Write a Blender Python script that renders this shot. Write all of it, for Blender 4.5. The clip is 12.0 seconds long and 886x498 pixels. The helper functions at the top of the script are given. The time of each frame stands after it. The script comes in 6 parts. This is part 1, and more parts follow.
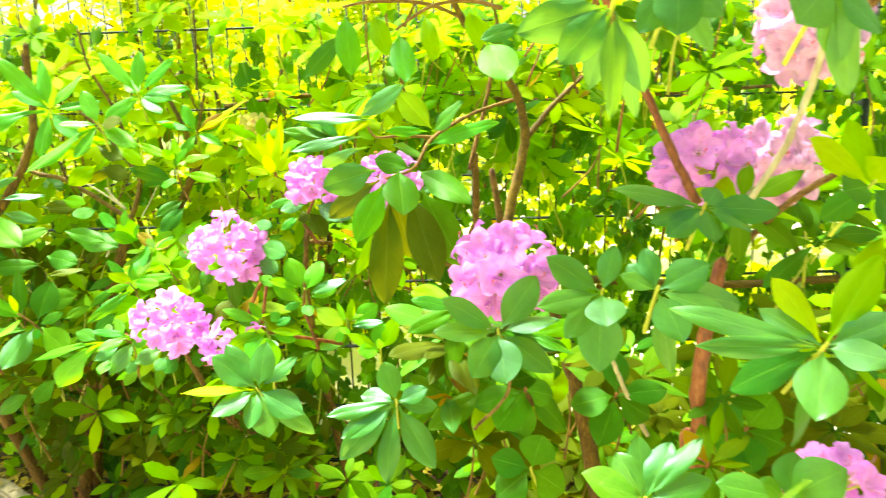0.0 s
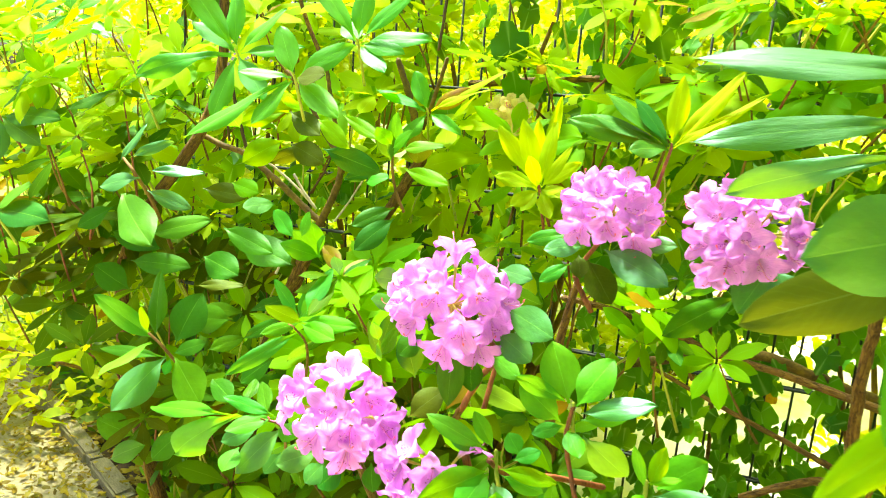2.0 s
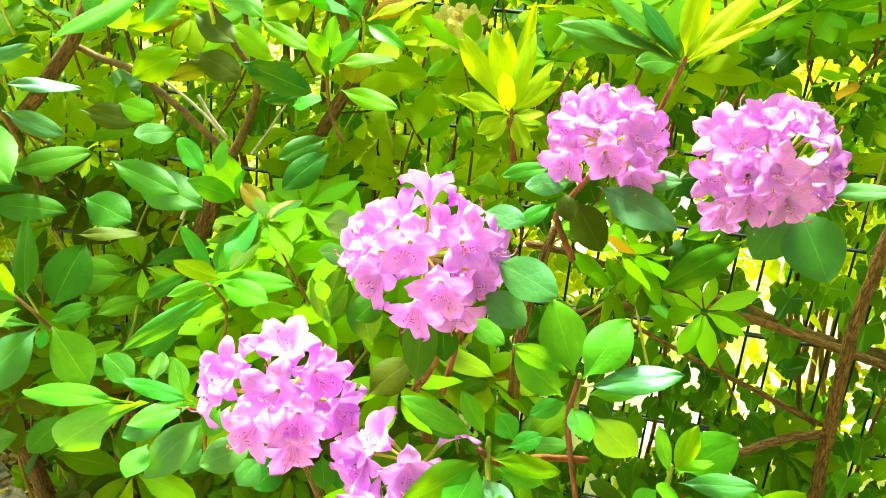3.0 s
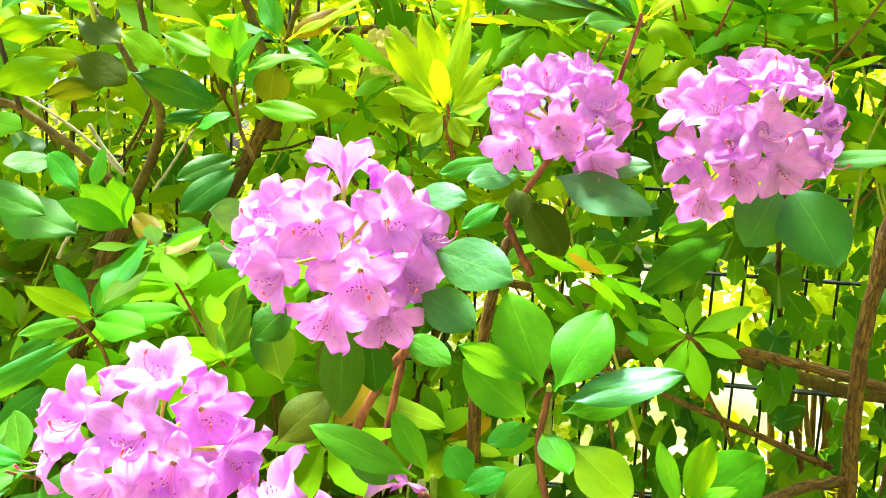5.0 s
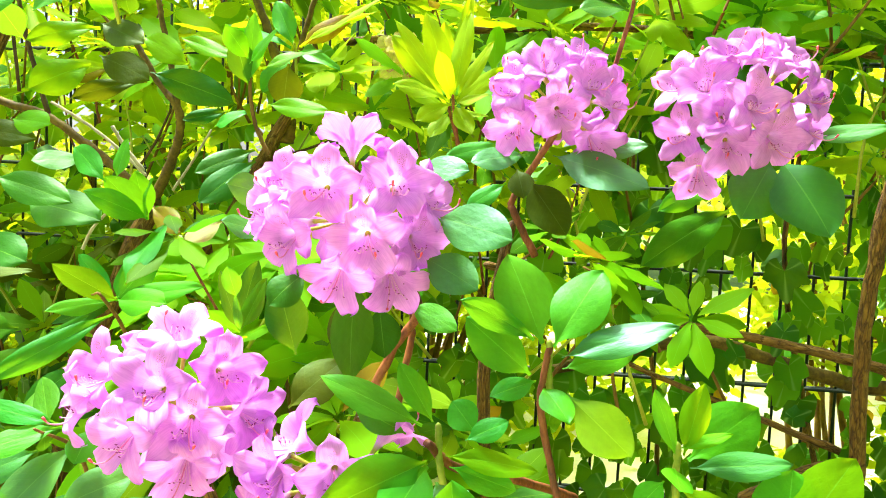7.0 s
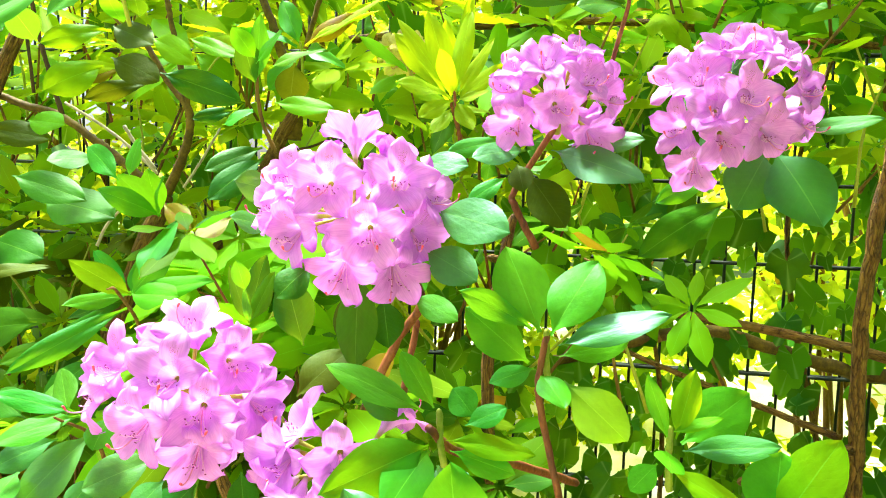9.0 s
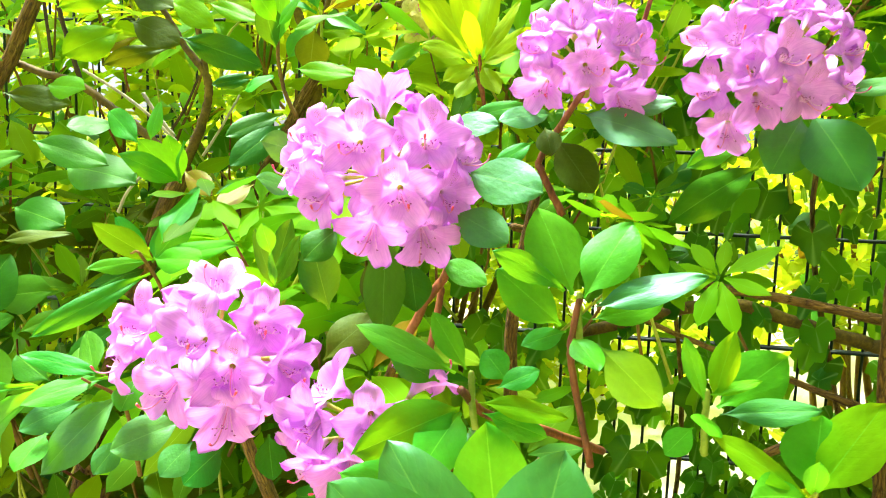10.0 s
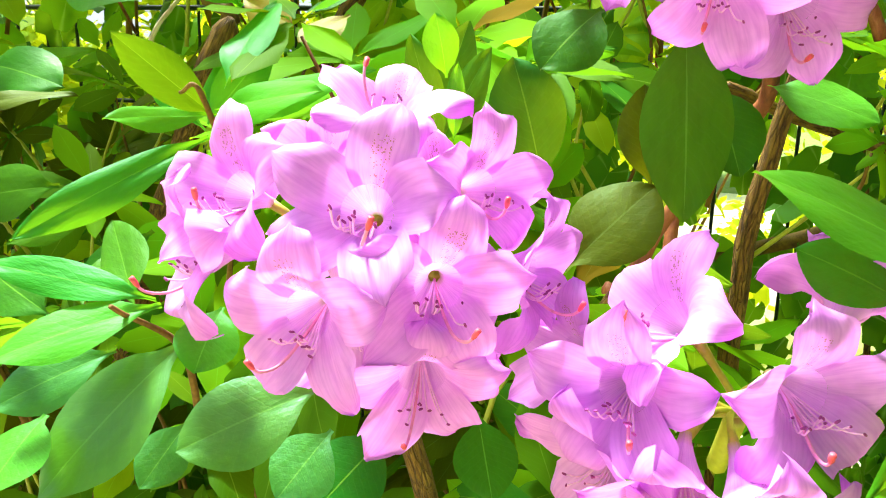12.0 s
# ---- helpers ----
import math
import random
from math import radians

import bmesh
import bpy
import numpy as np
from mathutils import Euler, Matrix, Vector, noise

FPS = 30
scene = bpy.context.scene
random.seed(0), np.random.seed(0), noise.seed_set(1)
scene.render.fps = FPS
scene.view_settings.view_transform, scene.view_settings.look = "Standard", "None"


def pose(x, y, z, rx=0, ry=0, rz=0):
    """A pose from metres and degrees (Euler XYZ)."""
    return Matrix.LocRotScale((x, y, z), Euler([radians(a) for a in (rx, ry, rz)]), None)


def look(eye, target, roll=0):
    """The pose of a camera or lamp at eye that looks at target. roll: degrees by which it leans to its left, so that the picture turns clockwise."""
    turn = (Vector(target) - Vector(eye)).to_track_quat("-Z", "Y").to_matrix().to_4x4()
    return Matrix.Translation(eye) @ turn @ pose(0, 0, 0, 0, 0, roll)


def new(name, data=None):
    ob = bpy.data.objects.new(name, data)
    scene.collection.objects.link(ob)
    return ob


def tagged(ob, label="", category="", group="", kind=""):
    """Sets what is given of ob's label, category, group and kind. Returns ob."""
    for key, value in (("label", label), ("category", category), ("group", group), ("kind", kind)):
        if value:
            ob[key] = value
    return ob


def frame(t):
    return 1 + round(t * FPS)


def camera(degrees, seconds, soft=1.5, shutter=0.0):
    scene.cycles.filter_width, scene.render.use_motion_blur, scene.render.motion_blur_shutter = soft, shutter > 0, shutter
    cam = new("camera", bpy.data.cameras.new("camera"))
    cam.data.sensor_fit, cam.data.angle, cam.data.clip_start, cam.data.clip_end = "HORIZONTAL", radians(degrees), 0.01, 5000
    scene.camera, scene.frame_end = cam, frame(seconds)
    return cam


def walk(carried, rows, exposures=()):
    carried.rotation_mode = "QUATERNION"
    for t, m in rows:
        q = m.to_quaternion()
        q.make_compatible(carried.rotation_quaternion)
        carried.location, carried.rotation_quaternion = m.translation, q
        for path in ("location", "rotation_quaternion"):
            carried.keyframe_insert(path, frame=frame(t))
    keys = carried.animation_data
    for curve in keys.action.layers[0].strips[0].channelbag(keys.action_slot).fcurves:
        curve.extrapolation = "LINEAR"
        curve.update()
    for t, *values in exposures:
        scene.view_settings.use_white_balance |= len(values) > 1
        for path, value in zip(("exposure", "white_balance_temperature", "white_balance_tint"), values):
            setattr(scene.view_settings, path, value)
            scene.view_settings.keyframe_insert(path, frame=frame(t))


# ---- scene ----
cam = camera(64.5, 12.0, soft=1.0, shutter=0.22)
PATH = [
    (0, (0.054, 0.021, 1.246), (-0.003, 1.964, 0.775), -1.8),
    (0.5, (0.021, 0.124, 1.252), (-0.331, 2.033, 0.773), -0.1),
    (1, (-0.047, 0.291, 1.233), (-0.474, 2.195, 0.796), 2.7),
    (1.5, (-0.099, 0.464, 1.203), (-0.683, 2.324, 0.755), 3.8),
    (2, (-0.194, 0.624, 1.168), (-0.782, 2.486, 0.735), 4.2),
    (2.5, (-0.276, 0.713, 1.146), (-0.644, 2.623, 0.683), 5.6),
    (3, (-0.31, 0.766, 1.121), (-0.585, 2.663, 0.553), 5.9),
    (3.5, (-0.313, 0.822, 1.093), (-0.535, 2.73, 0.533), 5.8),
    (3.7, (-0.319, 0.844, 1.08), (-0.511, 2.76, 0.541), 5.9),
    (5.3, (-0.288, 0.883, 0.985), (-0.493, 2.861, 0.769), 3.1),
    (5.5, (-0.287, 0.878, 0.979), (-0.505, 2.855, 0.768), 3.3),
    (6, (-0.279, 0.864, 0.962), (-0.51, 2.843, 0.782), 3.1),
    (6.5, (-0.276, 0.855, 0.955), (-0.519, 2.834, 0.789), 2.5),
    (7, (-0.278, 0.854, 0.954), (-0.524, 2.832, 0.788), 2.5),
    (9, (-0.268, 0.837, 0.955), (-0.543, 2.809, 0.771), 1.9),
    (9.5, (-0.27, 0.833, 0.955), (-0.553, 2.803, 0.763), 2.0),
    (10, (-0.284, 0.843, 0.939), (-0.583, 2.806, 0.7), 2.0),
    (10.5, (-0.347, 0.907, 0.919), (-0.667, 2.861, 0.63), 1.6),
    (11, (-0.415, 0.981, 0.887), (-0.784, 2.923, 0.583), 1.2),
    (11.5, (-0.45, 1.043, 0.861), (-0.812, 2.979, 0.51), 1.3),
    (12, (-0.464, 1.078, 0.848), (-0.768, 3.012, 0.44), 1.4),
]
walk(cam, [(t, look(eye, target, roll)) for t, eye, target, roll in PATH], exposures=[(0, 2.56, 6800, 5), (0.5, 2.60, 6780, 5), (1.0, 2.48, 6680, 5), (1.5, 2.36, 6600, 5), (2.5, 2.26, 6450, 5), (3.5, 2.21, 6300, 5), (6, 2.15, 6150, 4), (10, 2.13, 6050, 4), (11, 2.14, 6050, 5), (11.5, 2.03, 6050, 6), (12, 1.98, 6050, 6)])

# ---- light ----
SUN_UP, SUN_ROUND = 66.0, -56.0      # degrees above the horizon; round from ahead, minus to the left
world = bpy.data.worlds.new("sky")
scene.world = world
world.use_nodes = True
wn, wl = world.node_tree.nodes, world.node_tree.links
sky = wn.new("ShaderNodeTexSky")
sky.sky_type, sky.sun_disc = "NISHITA", False
sky.sun_elevation, sky.sun_rotation = radians(SUN_UP), radians(SUN_ROUND)
sky.air_density, sky.dust_density, sky.ozone_density = 0.8, 5.0, 1.0
wn["Background"].inputs["Strength"].default_value = 0.078
wl.new(sky.outputs["Color"], wn["Background"].inputs["Color"])
sun = new("sun", bpy.data.lights.new("sun", "SUN"))
sun.data.energy, sun.data.angle, sun.data.color = 4.7, radians(12.0), (1.0, 0.95, 0.80)
_a, _e = radians(SUN_ROUND), radians(SUN_UP)
sun.matrix_world = look((20 * math.sin(_a) * math.cos(_e), 20 * math.cos(_a) * math.cos(_e), 20 * math.sin(_e)), (0, 0, 0))


# ---- materials ----
def node(nt, kind, links=(), **values):
    n = nt.nodes.new(kind)
    for key, value in values.items():
        n.inputs[int(key[1:]) if key[1:].isdigit() else key.replace("_", " ")].default_value = value
    for socket, source in links:
        nt.links.new(source, n.inputs[socket])
    return n


def blank(name):
    m = bpy.data.materials.new(name)
    m.use_nodes = True
    nt = m.node_tree
    nt.nodes.remove(nt.nodes["Principled BSDF"])
    return m, nt, nt.nodes["Material Output"]


def ramp(nt, source, stops):
    r = nt.nodes.new("ShaderNodeValToRGB")
    while len(r.color_ramp.elements) < len(stops):
        r.color_ramp.elements.new(0.5)
    for e, (p, c) in zip(r.color_ramp.elements, stops):
        e.position, e.color = p, (*c, 1) if len(c) == 3 else c
    nt.links.new(source, r.inputs[0])
    return r.outputs["Color"]


def mixed(nt, fac, a, b, mode="MIX"):
    n = nt.nodes.new("ShaderNodeMix")
    n.data_type, n.blend_type = "RGBA", mode
    for sock, val in ((n.inputs["Factor"], fac), (n.inputs[6], a), (n.inputs[7], b)):
        if isinstance(val, bpy.types.NodeSocket):
            nt.links.new(val, sock)
        else:
            sock.default_value = val if not isinstance(val, tuple) or len(val) == 4 else (*val, 1)
    return n.outputs[2]


def calc(nt, op, a, b=0.0, c=0.0):
    n = nt.nodes.new("ShaderNodeMath")
    n.operation = op
    for sock, val in zip(n.inputs, (a, b, c)):
        if isinstance(val, bpy.types.NodeSocket):
            nt.links.new(val, sock)
        else:
            sock.default_value = val
    return n.outputs[0]


def leaf_material(name, cols, glow, gloss=0.32, passes=0.35, shine=0.38, joined=False, rib=1.35, veins=True, spots=0.0, sheen=(0.40, 1.0, 0.55), wax=0.0):
    """Foliage: upper colour varied leaf by leaf, side veins and blotches along the leaf's own u, v; light passes through."""
    m, nt, out = blank(name)
    if joined:
        rnd = nt.nodes.new("ShaderNodeNewGeometry").outputs["Random Per Island"]
    else:
        rnd = nt.nodes.new("ShaderNodeObjectInfo").outputs["Random"]
    tex = nt.nodes.new("ShaderNodeTexCoord")
    n = len(cols)
    base = ramp(nt, rnd, [(i / max(1, n - 1), c) for i, c in enumerate(cols)])
    uv = nt.nodes.new("ShaderNodeSeparateXYZ")
    nt.links.new(tex.outputs["UV"], uv.inputs[0])
    across = calc(nt, "ABSOLUTE", calc(nt, "SUBTRACT", uv.outputs[0], 0.5))
    blotch = node(nt, "ShaderNodeTexNoise", [("Vector", tex.outputs["Object"])], Scale=9.0, Detail=3.0)
    base = mixed(nt, 0.34, base, ramp(nt, blotch.outputs[0], [(0.32, (0.55, 0.6, 0.5)), (0.68, (1.25, 1.2, 1.1))]), "MULTIPLY")
    height = blotch.outputs[0]
    if veins == "lobed":
        turn = calc(nt, "ARCTAN2", calc(nt, "MULTIPLY", calc(nt, "SUBTRACT", uv.outputs[0], 0.5), 2.0), calc(nt, "SUBTRACT", uv.outputs[1], 0.1))
        vein = calc(nt, "POWER", calc(nt, "ABSOLUTE", calc(nt, "COSINE", calc(nt, "MULTIPLY", turn, 1.5))), 160.0)
        base = mixed(nt, calc(nt, "MULTIPLY", vein, 0.45), base, (0.30, 0.48, 0.10))
        height = calc(nt, "ADD", calc(nt, "MULTIPLY", vein, -0.3), height)
    elif veins:
        slant = calc(nt, "SUBTRACT", uv.outputs[1], calc(nt, "MULTIPLY", across, 0.45))
        slant = calc(nt, "ADD", slant, calc(nt, "MULTIPLY", blotch.outputs[0], 0.05))
        wave = calc(nt, "SINE", calc(nt, "MULTIPLY", slant, 40.0))
        vein = calc(nt, "POWER", calc(nt, "ABSOLUTE", wave), 30.0)
        base = mixed(nt, calc(nt, "MULTIPLY", vein, 0.035), base, (0.30, 0.50, 0.06))
        mid = calc(nt, "LESS_THAN", across, 0.011)
        base = mixed(nt, calc(nt, "MULTIPLY", mid, 0.55), base, (cols[-1][0] * rib + 0.06, cols[-1][1] * rib + 0.08, cols[-1][2] + 0.03))
        height = calc(nt, "ADD", calc(nt, "MULTIPLY", vein, -0.05), height)
    if spots:
        sp = node(nt, "ShaderNodeTexNoise", [("Vector", tex.outputs["Object"])], Scale=4.0, Detail=5.0)
        base = mixed(nt, ramp(nt, sp.outputs[0], [(0.5, (0, 0, 0)), (0.62, (1, 1, 1))]), base, (0.20, 0.085, 0.02))
    bump = node(nt, "ShaderNodeBump", [("Height", height)], Strength=0.22, Distance=0.002)
    p = node(nt, "ShaderNodeBsdfPrincipled", [("Base Color", base), ("Normal", bump.outputs[0])], Roughness=gloss)
    p.inputs["Specular IOR Level"].default_value = shine
    p.inputs["Specular Tint"].default_value = (*sheen, 1)
    p.inputs["Coat Weight"].default_value, p.inputs["Coat Roughness"].default_value, p.inputs["Coat IOR"].default_value = wax, 0.36, 1.7
    t = node(nt, "ShaderNodeBsdfTranslucent", [("Color", mixed(nt, 0.6, base, glow)), ("Normal", bump.outputs[0])])
    mix = node(nt, "ShaderNodeMixShader", [(1, p.outputs[0]), (2, t.outputs[0])], i0=passes)
    nt.links.new(mix.outputs[0], out.inputs[0])
    return m


def rough_material(name, cols, scale=8.0, stretch=(1, 1, 1), rough=0.85, relief=0.6, depth=0.01, fine=60.0, cracks=0.0, along=False):
    m, nt, out = blank(name)
    tex = nt.nodes.new("ShaderNodeTexCoord")
    mp = node(nt, "ShaderNodeMapping", [("Vector", tex.outputs["UV" if along else "Object"])])
    mp.inputs["Scale"].default_value = stretch
    big = node(nt, "ShaderNodeTexNoise", [("Vector", mp.outputs[0])], Scale=scale, Detail=6.0, Roughness=0.65)
    small = node(nt, "ShaderNodeTexNoise", [("Vector", mp.outputs[0])], Scale=fine, Detail=4.0, Roughness=0.7)
    mixn = calc(nt, "ADD", calc(nt, "MULTIPLY", big.outputs[0], 0.6), calc(nt, "MULTIPLY", small.outputs[0], 0.4))
    n = len(cols)
    col = ramp(nt, mixn, [(0.32 + 0.36 * i / (n - 1), c) for i, c in enumerate(cols)])
    if cracks:
        warp = node(nt, "ShaderNodeTexNoise", [("Vector", mp.outputs[0])], Scale=cracks * 0.7, Detail=2.0)
        bent = mixed(nt, 0.012, mp.outputs[0], warp.outputs["Color"])
        cell = node(nt, "ShaderNodeTexVoronoi", [("Vector", bent)], Scale=cracks)
        cell.feature = "DISTANCE_TO_EDGE"
        gap = ramp(nt, calc(nt, "ADD", cell.outputs["Distance"], calc(nt, "MULTIPLY", small.outputs[0], 0.06)), [(0.05, (0.30, 0.24, 0.18)), (0.13, (1, 1, 1))])
        col = mixed(nt, 0.62, col, gap, "MULTIPLY")
        mixn = calc(nt, "ADD", mixn, calc(nt, "MULTIPLY", gap, 0.8))
    bump = node(nt, "ShaderNodeBump", [("Height", mixn)], Strength=relief, Distance=depth)
    p = node(nt, "ShaderNodeBsdfPrincipled", [("Base Color", col), ("Normal", bump.outputs[0])], Roughness=rough)
    nt.links.new(p.outputs[0], out.inputs[0])
    return m


def petal_material(name, edge, mid, throat, fleck, passes=0.35):
    """Corolla: u runs round the flower (upper lobe at 0.25), v from tube to rim."""
    m, nt, out = blank(name)
    tex = nt.nodes.new("ShaderNodeTexCoord")
    uv = nt.nodes.new("ShaderNodeSeparateXYZ")
    nt.links.new(tex.outputs["UV"], uv.inputs[0])
    u, v = uv.outputs[0], uv.outputs[1]
    col = ramp(nt, v, [(0.0, (0.55, 0.62, 0.12)), (0.12, throat), (0.45, mid), (0.8, mid), (1.0, edge)])
    rib = calc(nt, "POWER", calc(nt, "ABSOLUTE", calc(nt, "SINE", calc(nt, "ADD", calc(nt, "MULTIPLY", u, math.pi * 5), math.pi / 4))), 40.0)
    col = mixed(nt, calc(nt, "MULTIPLY", rib, 0.25), col, edge)
    rnd = nt.nodes.new("ShaderNodeObjectInfo").outputs["Random"]
    col = mixed(nt, 0.5, col, ramp(nt, rnd, [(0, (0.80, 0.72, 0.86)), (0.5, (1, 0.92, 0.98)), (1, (1.1, 1.0, 1.02))]), "MULTIPLY")
    run = node(nt, "ShaderNodeCombineXYZ", [(0, calc(nt, "MULTIPLY", u, 90.0)), (1, calc(nt, "MULTIPLY", v, 3.5))])
    streak = node(nt, "ShaderNodeTexNoise", [("Vector", run.outputs[0])], Scale=1.0, Detail=3.0)
    col = mixed(nt, 0.55, col, ramp(nt, streak.outputs[0], [(0.34, (0.86, 0.70, 0.90)), (0.52, (1.0, 1.0, 1.0)), (0.68, (1.08, 1.18, 1.06))]), "MULTIPLY")
    soft = node(nt, "ShaderNodeTexNoise", [("Vector", tex.outputs["Object"])], Scale=120.0, Detail=2.0)
    col = mixed(nt, 0.22, col, ramp(nt, soft.outputs[0], [(0.35, (0.75, 0.6, 0.8)), (0.65, (1.1, 1.1, 1.1))]), "MULTIPLY")
    near_top = calc(nt, "LESS_THAN", calc(nt, "ABSOLUTE", calc(nt, "SUBTRACT", u, 0.25)), 0.030)
    band = calc(nt, "MULTIPLY", calc(nt, "GREATER_THAN", v, 0.34), calc(nt, "LESS_THAN", v, 0.72))
    dots = node(nt, "ShaderNodeTexVoronoi", [("Vector", tex.outputs["Object"])], Scale=1100.0)
    dot = calc(nt, "MULTIPLY", calc(nt, "LESS_THAN", dots.outputs["Distance"], 0.30), calc(nt, "MULTIPLY", near_top, band))
    col = mixed(nt, calc(nt, "MULTIPLY", dot, 0.75), col, fleck)
    bump = node(nt, "ShaderNodeBump", [("Height", calc(nt, "SINE", calc(nt, "MULTIPLY", u, 190.0)))], Strength=0.05, Distance=0.001)
    p = node(nt, "ShaderNodeBsdfPrincipled", [("Base Color", col), ("Normal", bump.outputs[0])], Roughness=0.5)
    p.inputs["Specular IOR Level"].default_value = 0.25
    t = node(nt, "ShaderNodeBsdfTranslucent", [("Color", mixed(nt, 0.5, col, col, "MULTIPLY"))])
    mix = node(nt, "ShaderNodeMixShader", [(1, p.outputs[0]), (2, t.outputs[0])], i0=passes)
    nt.links.new(mix.outputs[0], out.inputs[0])
    return m


def plain(name, col, rough=0.5, metal=0.0):
    m, nt, out = blank(name)
    tex = nt.nodes.new("ShaderNodeTexCoord")
    n = node(nt, "ShaderNodeTexNoise", [("Vector", tex.outputs["Object"])], Scale=300.0, Detail=3.0)
    c = mixed(nt, 0.5, (*col, 1), ramp(nt, n.outputs[0], [(0.3, (0.7, 0.7, 0.7)), (0.7, (1.25, 1.25, 1.25))]), "MULTIPLY")
    p = node(nt, "ShaderNodeBsdfPrincipled", [("Base Color", c)], Roughness=rough, Metallic=metal)
    nt.links.new(p.outputs[0], out.inputs[0])
    return m


# young and new also carry a sunlit tone, olive a shaded one
GREENS = {
    "mature": ([(0.034, 0.125, 0.001), (0.080, 0.195, 0.001), (0.018, 0.130, 0.008), (0.150, 0.250, 0.001)], (0.48, 0.66, 0.001), 0.38, 0.22, 0.0),
    "fresh": ([(0.055, 0.300, 0.001), (0.095, 0.370, 0.001), (0.035, 0.300, 0.010), (0.135, 0.400, 0.001)], (0.44, 0.82, 0.001), 0.42, 0.36, 0.0),
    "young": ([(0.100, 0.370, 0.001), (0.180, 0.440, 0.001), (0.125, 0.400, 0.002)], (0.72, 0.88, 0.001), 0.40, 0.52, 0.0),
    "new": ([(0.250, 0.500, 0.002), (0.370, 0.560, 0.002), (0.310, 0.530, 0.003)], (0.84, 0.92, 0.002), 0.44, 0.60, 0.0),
    "old": ([(0.240, 0.165, 0.003), (0.340, 0.205, 0.004), (0.170, 0.150, 0.003)], (0.70, 0.42, 0.004), 0.45, 0.30, 0.8),
    "glossy": ([(0.034, 0.175, 0.003), (0.044, 0.215, 0.006), (0.080, 0.240, 0.002)], (0.46, 0.72, 0.002), 0.38, 0.26, 0.0),
    "olive": ([(0.042, 0.085, 0.001), (0.070, 0.095, 0.001), (0.055, 0.090, 0.001)], (0.42, 0.42, 0.001), 0.45, 0.24, 0.0),
}
NEAR_SHADE = {"mature": (0.60, 1.02, 1.0), "fresh": (0.92, 1.05, 1.0)}      # shade of the near leaves put into colour: deeper green than the joined foliage
LEAF_MAT = {k: leaf_material("leaf_" + k, [tuple(a * b for a, b in zip(q, NEAR_SHADE.get(k, (1, 1, 1)))) for q in c], g, r + 0.10, t, spots=s, shine={"fresh": 0.36, "mature": 0.24, "glossy": 0.92, "olive": 0.2, "young": 0.14, "new": 0.14}.get(k, 0.3), sheen=(0.44, 1.0, 0.90) if k in ("glossy", "fresh") else (0.36, 1.0, 0.45), wax={"glossy": 0.10}.get(k, 0.0)) for k, (c, g, r, t, s) in GREENS.items()}
LEAF_JOINED = {k: leaf_material("foliage_" + k, c, g, r + 0.1, t + 0.04, joined=True, shine=0.04, sheen=(0.40, 1.0, 0.60)) for k, (c, g, r, t, s) in GREENS.items()}
IVY_MAT = leaf_material("ivy_leaf", [(0.010, 0.070, 0.002), (0.022, 0.125, 0.002), (0.052, 0.210, 0.002), (0.105, 0.320, 0.002), (0.026, 0.175, 0.014)], (0.44, 0.80, 0.002), 0.36, 0.20, veins="lobed")
IVY_JOINED = leaf_material("ivy_foliage", [(0.010, 0.065, 0.002), (0.024, 0.120, 0.002), (0.055, 0.220, 0.002), (0.120, 0.330, 0.002)], (0.46, 0.80, 0.002), 0.45, 0.22, shine=0.15, joined=True, veins="lobed")
# sunlight put into the colour: paler and yellower than the near leaves
FAR_MAT = leaf_material("sunlit_tint_foliage", [(0.340, 0.500, 0.003), (0.580, 0.680, 0.003), (0.460, 0.610, 0.003), (0.240, 0.430, 0.003)], (0.95, 0.93, 0.005), 0.5, 0.55, joined=True, veins=False)
LITTER_MAT = leaf_material("fallen_leaf", [(0.28, 0.18, 0.008), (0.40, 0.30, 0.010), (0.14, 0.08, 0.008), (0.34, 0.28, 0.03), (0.44, 0.34, 0.012)], (0.5, 0.38, 0.02), 0.7, 0.1, joined=True, veins=False)
BARK = {
    "bark": rough_material("brown_bark", [(0.045, 0.020, 0.002), (0.150, 0.072, 0.007), (0.270, 0.150, 0.016), (0.38, 0.24, 0.040)], 60.0, (1, 0.22, 1), 0.8, 1.0, 0.004, 240.0, 170.0, True),
    "twig": rough_material("twig_bark", [(0.060, 0.030, 0.003), (0.180, 0.095, 0.008), (0.300, 0.180, 0.020)], 55.0, (1, 1, 0.30), 0.8, 0.5, 0.002, 260.0),
    "red": rough_material("reddish_bark", [(0.07, 0.018, 0.006), (0.22, 0.060, 0.014), (0.36, 0.140, 0.036)], 55.0, (1, 1, 0.3), 0.6, 0.6, 0.003, 220.0),
    "grey": rough_material("grey_dead_wood", [(0.20, 0.16, 0.09), (0.42, 0.36, 0.23), (0.58, 0.52, 0.38)], 45.0, (1, 1, 0.3), 0.85, 0.6, 0.002, 200.0),
    "bough": rough_material("olive_brown_bark", [(0.036, 0.020, 0.001), (0.120, 0.074, 0.003), (0.250, 0.165, 0.008)], 40.0, (1, 1, 1), 0.8, 0.6, 0.003, 170.0),
    "shoot": rough_material("green_shoot", [(0.16, 0.24, 0.010), (0.28, 0.36, 0.020), (0.40, 0.44, 0.03)], 60.0, (1, 1, 1), 0.5, 0.3, 0.001, 200.0),
    "dark": rough_material("dark_stem", [(0.024, 0.013, 0.004), (0.085, 0.046, 0.010), (0.16, 0.095, 0.024)], 45.0, (1, 1, 0.3), 0.8, 0.7, 0.003, 200.0),
}
PINK = petal_material("lilac_petal", (0.79, 0.29, 0.90), (0.88, 0.42, 0.95), (0.93, 0.66, 0.95), (0.34, 0.15, 0.02), 0.36)
